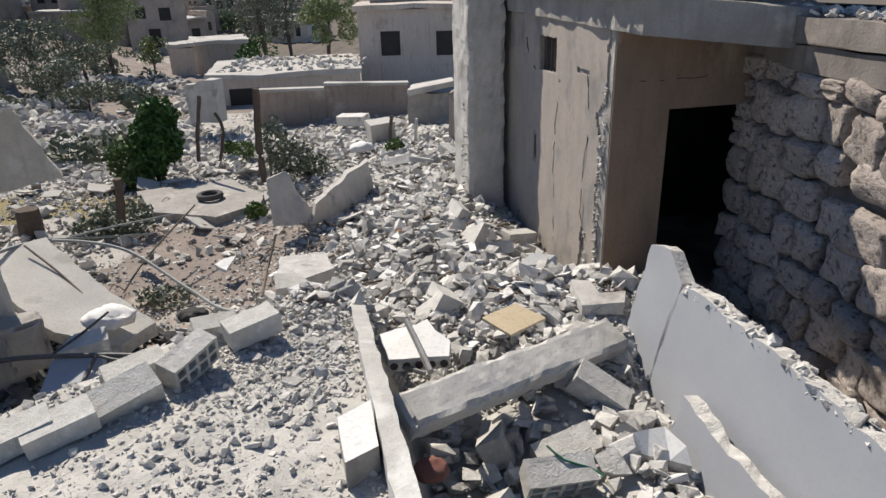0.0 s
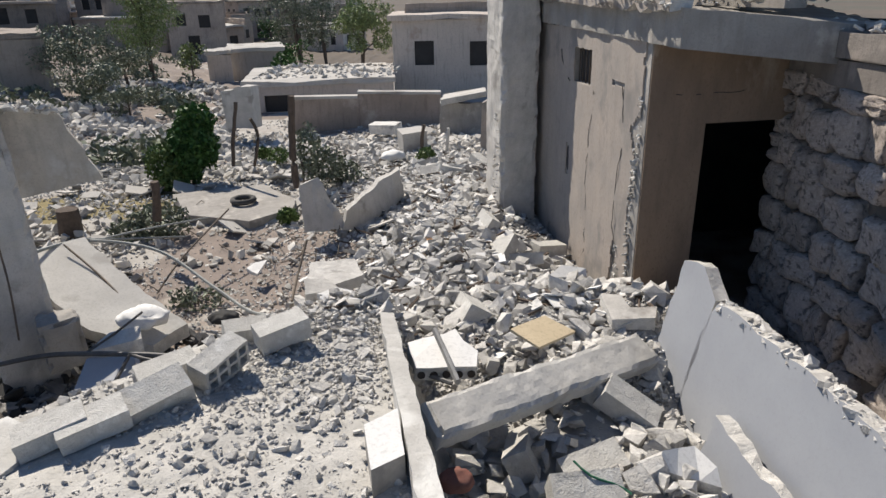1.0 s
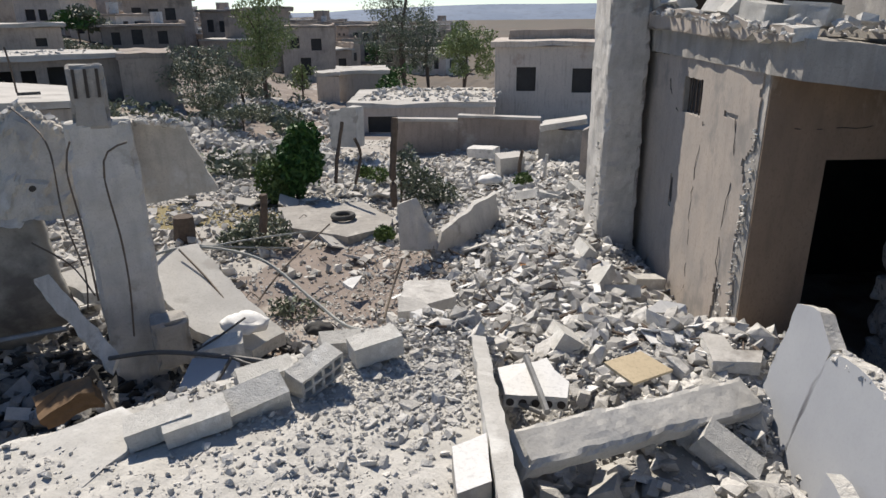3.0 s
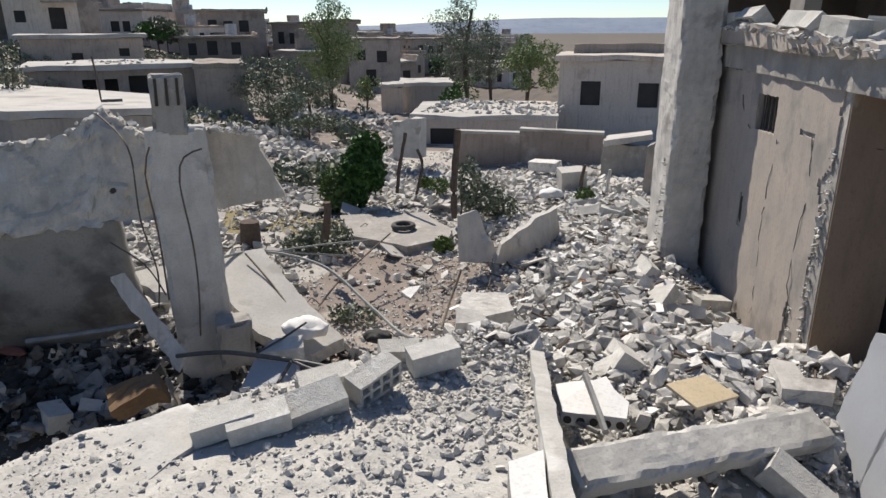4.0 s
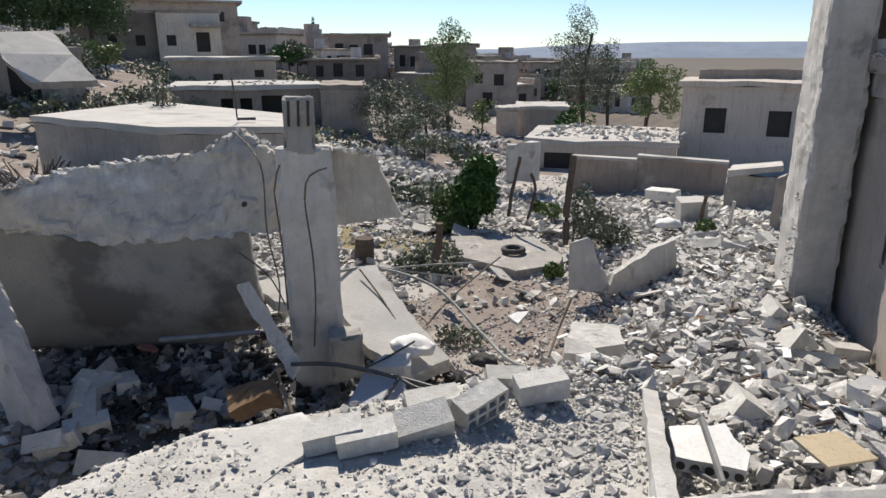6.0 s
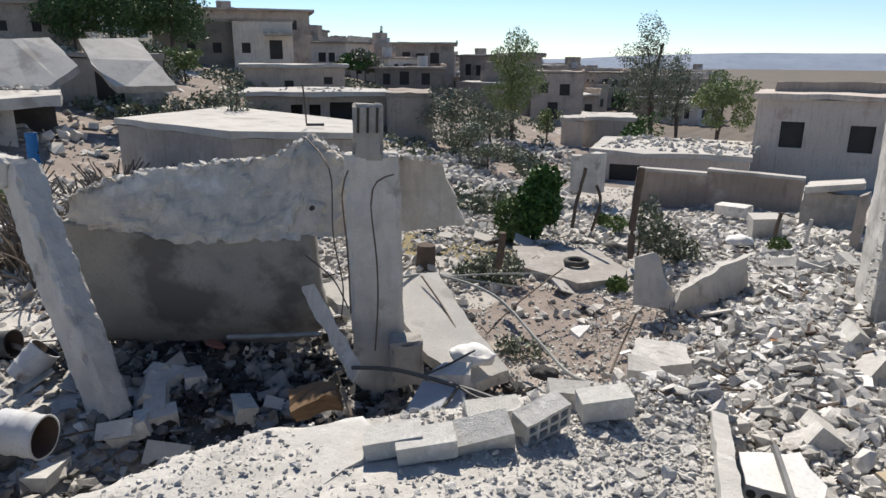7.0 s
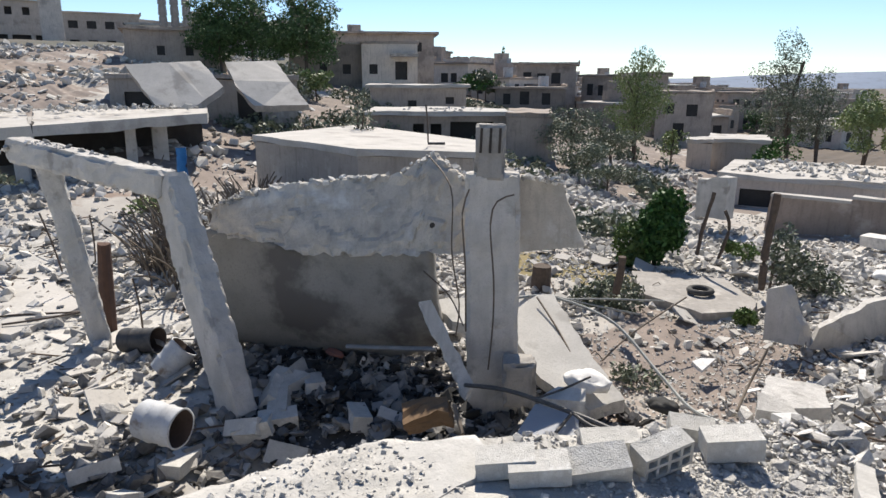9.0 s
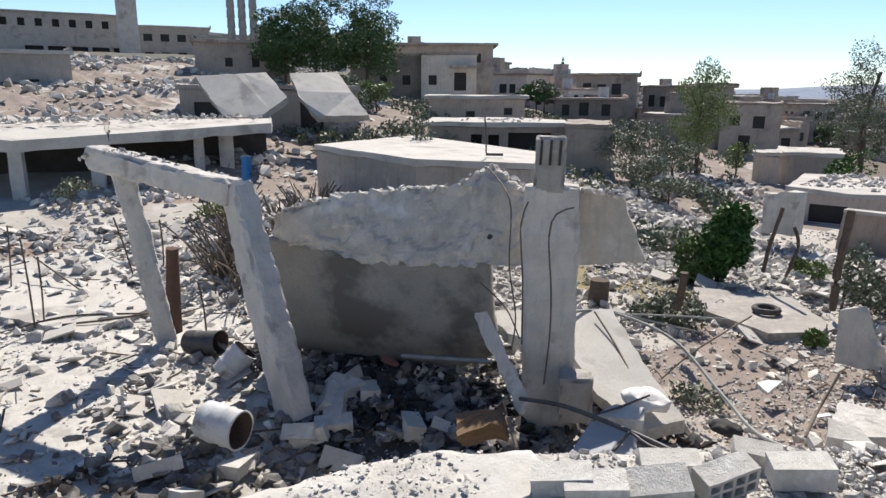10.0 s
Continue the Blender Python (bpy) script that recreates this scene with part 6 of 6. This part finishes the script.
stones("rubble", "loose stones on a low flat roof", "rubble", [p for p in P if math.hypot(p[0] + 22, p[1] - 25.2) < 2.3], [0.05 + 0.2 * rt.random() ** 2 for _ in P], RUBBLE_FAR, 53)
# scrub on the waste ground and the slope
rg = np.random.default_rng(4)
cl = []
while len(cl) < 420:
    a, dd = radians(rg.uniform(22, 66)), rg.uniform(16, 62)
    x, y = -math.sin(a) * dd, math.cos(a) * dd
    if noise.noise(Vector((x * 0.2, y * 0.2, 1))) < -0.05 or (dd < 25 and math.degrees(a) > 40):
        continue
    s = rg.uniform(0.25, 0.7)
    cl.append(((x, y, land(x, y) + s * 0.35), (s, s, s * 0.7)))
ob = new("scrub", crown_mesh(cl, 26000, 0.11, LEAF_GREY, 5))
tagged(ob, "dry grey-green scrub over the slope", "scrub", kind="stuff")
# bare bushes by the low house
for i in range(40):
    a, dd = radians(rt.uniform(47, 66)), rt.uniform(11, 17.5)
    x, y = -math.sin(a) * dd, math.cos(a) * dd
    bm = bmesh.new()
    for k in range(24):
        b = Vector((rt.uniform(-0.15, 0.15), rt.uniform(-0.15, 0.15), -0.05))
        e = Vector((rt.uniform(-0.7, 0.7), rt.uniform(-0.7, 0.7), rt.uniform(0.3, 1.35)))
        tube(bm, [tuple(b), tuple(b + e * 0.5 + Vector((0, 0, 0.15))), tuple(b + e)], 0.015, 4)
    solo("bare_bush", bm, DRY, "leafless grey-brown bush in the waste ground", "bush", "bare bushes", m=Matrix.Translation(foot(x, y)))
far_tree(-14.6, 6.7, 1.15, 1.5, LEAF_WILLOW, "yellow-green bush behind the blue drum", 500, 0.06, 60)
far_tree(-18, 4.6, 0.55, 1.2, LEAF_GREY, "low olive-green bush before the dark bay", 350, 0.06, 61)

# ---- upper parts of the standing house ----
H = [o for o in scene.objects if o.name == "house"][0]
bm = bmesh.new()
plate(bm, [on_face(3.2, 3.28, -0.14), on_face(0.9, 3.24, -0.14), on_face(-0.5, 3.2, -0.14), on_face(-0.5, 3.3, -0.14), on_face(0.4, 3.36, -0.14), on_face(1.4, 3.4, -0.14), on_face(2.0, 3.46, -0.14), on_face(3.2, 3.46, -0.14)], V * 0.18, 0.04, 0.12, 8, side_mat=1)
part("parapet", bm, [PLASTER, BROKEN], H, "broken parapet")
bm = bmesh.new()
wall_with_hole(bm, lambda s, z, t=0.0: on_face(s, z, 0.9 + t), -0.4, 3.6, 3.2, 4.62, (0.7, 3.2, 3.3, 4.45), 0.2)
part("upper_wall", bm, CONCRETE_DARK, H, "grey wall of the upper floor")
# upper room: the dark colour stands for the shade inside
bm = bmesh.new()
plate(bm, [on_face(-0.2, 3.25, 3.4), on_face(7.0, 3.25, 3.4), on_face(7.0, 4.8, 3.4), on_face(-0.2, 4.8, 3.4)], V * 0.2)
part("upper_room", bm, INTERIOR, H, "upper room coloured dark for its shade")
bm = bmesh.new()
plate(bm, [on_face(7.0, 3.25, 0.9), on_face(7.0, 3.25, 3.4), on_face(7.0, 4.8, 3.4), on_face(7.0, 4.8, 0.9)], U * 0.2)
part("upper_room", bm, INTERIOR, H, "upper room coloured dark for its shade")
bm = bmesh.new()
plate(bm, [on_face(-0.5, 4.6, 0.7), on_face(7.2, 4.6, 0.7), on_face(7.2, 4.6, 3.7), on_face(-0.5, 4.6, 3.7)], (0, 0, 0.22), 0.03, 0.2, 4)
part("upper_roof", bm, CONCRETE_DARK, H, "roof slab of the upper floor")
roof_rng = random.Random(3)
P = [on_face(roof_rng.uniform(-0.5, 3.0), 3.25 + 0.1 * roof_rng.random(), roof_rng.uniform(0.05, 1.6)) for _ in range(420)]
stones("rubble", "loose rubble on the broken roof", "rubble", [tuple(p) for p in P], [0.03 + 0.17 * roof_rng.random() ** 2 for _ in P], RUBBLE, 21)
P = [stone_at(roof_rng.uniform(0.6, 6.2), 3.05, roof_rng.uniform(0.0, 0.6)) for _ in range(600)]
stones("rubble", "loose rubble along the stone wall's top", "rubble", [tuple(p) for p in P], [0.02 + 0.1 * roof_rng.random() ** 2 for _ in P], RUBBLE, 22)
P = [Vector((-5.4, 24.2, 0.45)) + Vector((roof_rng.uniform(-2.6, 2.6), roof_rng.uniform(0.3, 4.8), 0)) for _ in range(500)]
stones("rubble", "white rubble on the shed roof", "rubble", [tuple(p) for p in P], [0.05 + 0.25 * roof_rng.random() ** 2 for _ in P], RUBBLE_FAR, 23)
for s, zz, t, r in ((0.3, 3.46, 0.0, 5), (0.75, 3.48, -0.02, -10), (2.3, 3.56, 0.0, 8), (2.75, 3.56, 0.0, -4), (0.1, 3.45, 0.3, 30), (1.3, 3.5, 0.1, 14)):
    block(BLOCK_A, pose(*on_face(s, zz - 0.05, t), rnd.uniform(-8, 60), rnd.uniform(-8, 8), 102 + r), "hollow block on the broken parapet", "parapet blocks")
P = [Vector((-21.11, 2.2, 2.59)).lerp(Vector((-21.11, 11.75, 2.55)), roof_rng.random()) + Vector((roof_rng.uniform(-2.4, 0.2), roof_rng.uniform(-0.3, 0.6), 0.02)) for _ in range(420)]
stones("rubble", "loose rubble on the arcade's roof", "rubble", [tuple(p) for p in P], [0.05 + 0.25 * roof_rng.random() ** 3 for _ in P], RUBBLE_FAR, 24)
# torn plaster along the corner and the wall's foot
crumbs([on_face(0.1, 0.5, -0.01), on_face(0.14, 1.3, -0.01), on_face(0.08, 2.5, -0.01)], 170, 0.055, 41, "crumbled plaster along the house corner", 0.035)
crumbs([on_face(0.34, 0.4, 0.0), on_face(0.38, 1.0, 0.0)], 40, 0.05, 42, "crumbled plaster at the wall's foot", 0.03)
crumbs([on_face(3.0, 3.46, -0.1), on_face(1.4, 3.4, -0.1), on_face(-0.5, 3.28, -0.1)], 260, 0.09, 43, "broken blocks and crumbs along the parapet", 0.1)
PX = on_face(2.9, 0, -0.62)
crumbs([(PX.x - 0.02, PX.y - 0.02, 0.5), (PX.x - 0.02, PX.y - 0.02, 1.9)], 90, 0.05, 44, "torn concrete along the pillar's edge", 0.03)
# near-black plates in the coat's gaps, for the shade inside the holes
for s, z, w, hh in ((1.9, 1.5, 0.05, 0.34), (0.42, 0.8, 0.04, 0.2)):
    bm = bmesh.new()
    pts = [on_face(s + w * math.cos(k * math.tau / 10) * (1 + 0.3 * math.sin(k * 3)), z + hh / 2 * math.sin(k * math.tau / 10), -0.006) for k in range(10)]
    plate(bm, pts, V * 0.004)
    part("hole", bm, WINDOW_DARK, H, "dark hole in the plaster")
for pts, r in (([on_face(1.2, 2.4, -0.018), on_face(1.28, 1.6, -0.018), on_face(1.2, 0.5, -0.018)], 0.003), ([on_face(2.2, 2.7, -0.018), on_face(2.1, 2.45, -0.018), on_face(1.86, 2.4, -0.018)], 0.004), ([on_face(0.5, 2.5, -0.018), on_face(0.42, 2.0, -0.018), on_face(0.5, 1.4, -0.018), on_face(0.4, 0.8, -0.018)], 0.004), ([on_front(0.02, 2.5, -0.022), on_front(0.3, 2.48, -0.022), on_front(0.9, 2.5, -0.022)], 0.003)):
    bm = bmesh.new()
    tube(bm, pts, r, 4)
    for v in bm.verts:
        v.co += noise.noise_vector(v.co * 7) * 0.035 + noise.noise_vector(v.co * 25) * 0.012
    part("crack", bm, WINDOW_DARK, H, "dark crack")
# A dark panel just inside the opening stands for the room's shade.
bm = bmesh.new()
q = [on_face(1.31, 2.41, 0.07), on_face(1.81, 2.41, 0.07), on_face(1.81, 2.76, 0.07), on_face(1.31, 2.76, 0.07)]
plate(bm, q, V * 0.03)
part("window", bm, WINDOW_DARK, H, "dark panel for the shaded inside of the window")
for k in range(5):
    bm = bmesh.new()
    p = on_face(1.36 + k * 0.1, 2.585, 0.03)
    cylinder(bm, p - Vector((0, 0, 0.19)), p + Vector((0, 0, 0.19)), 0.008, n=6)
    part("window_bar", bm, STEEL, H)

# ---- stones of the wall ----
def stone_mesh(seed):
    bm = bmesh.new()
    box(bm, (1, 1, 1), (0, 0, 0), (0, 0, 0), 8)
    s = Vector((seed * 5.3, seed * 1.1, 0))
    for v in bm.verts:
        c = v.co.copy()
        r = (abs(c.x * 2) ** 6 + abs(c.y * 2) ** 6 + abs(c.z * 2) ** 6) ** (1 / 6)
        pits = abs(noise.noise(c * 7 + s)) * 0.1 + abs(noise.noise(c * 15 + s)) * 0.06
        v.co = c / max(r, 0.4) * (1.02 - pits) + noise.noise_vector(c * 1.4 + s) * 0.15 + noise.noise_vector(c * 4.5 + s) * 0.05
    return mesh_of(bm, "stone", STONE, True)


STONES = [stone_mesh(i + 1) for i in range(14)]
rs = random.Random(8)
z = -0.05
while z < 2.5:
    hh = rs.uniform(0.24, 0.4)
    if z + hh > 2.5:
        hh = 2.66 - z
    y = 6.4
    while y > 0.6:
        l = rs.uniform(0.2, 0.52)
        halves = 2 if l < 0.3 and rs.random() < 0.6 else 1
        for k in range(halves):
            e = hh / halves
            ob = new("stone", rs.choice(STONES))
            ob.parent = stone_wall
            ob.matrix_world = Matrix.Translation(stone_at(y - l / 2 + rs.uniform(-0.03, 0.03), z + e * (k + 0.5) + rs.uniform(-0.05, 0.05), 0.14 + rs.uniform(-0.03, 0.03))) @ pose(0, 0, 0, rs.uniform(-11, 11), rs.uniform(-6, 6), 3 + rs.uniform(-7, 7)) @ Matrix.Diagonal((0.32, l * rs.uniform(0.9, 1.0), e * rs.uniform(0.9, 1.02), 1))
        y -= l
    z += hh
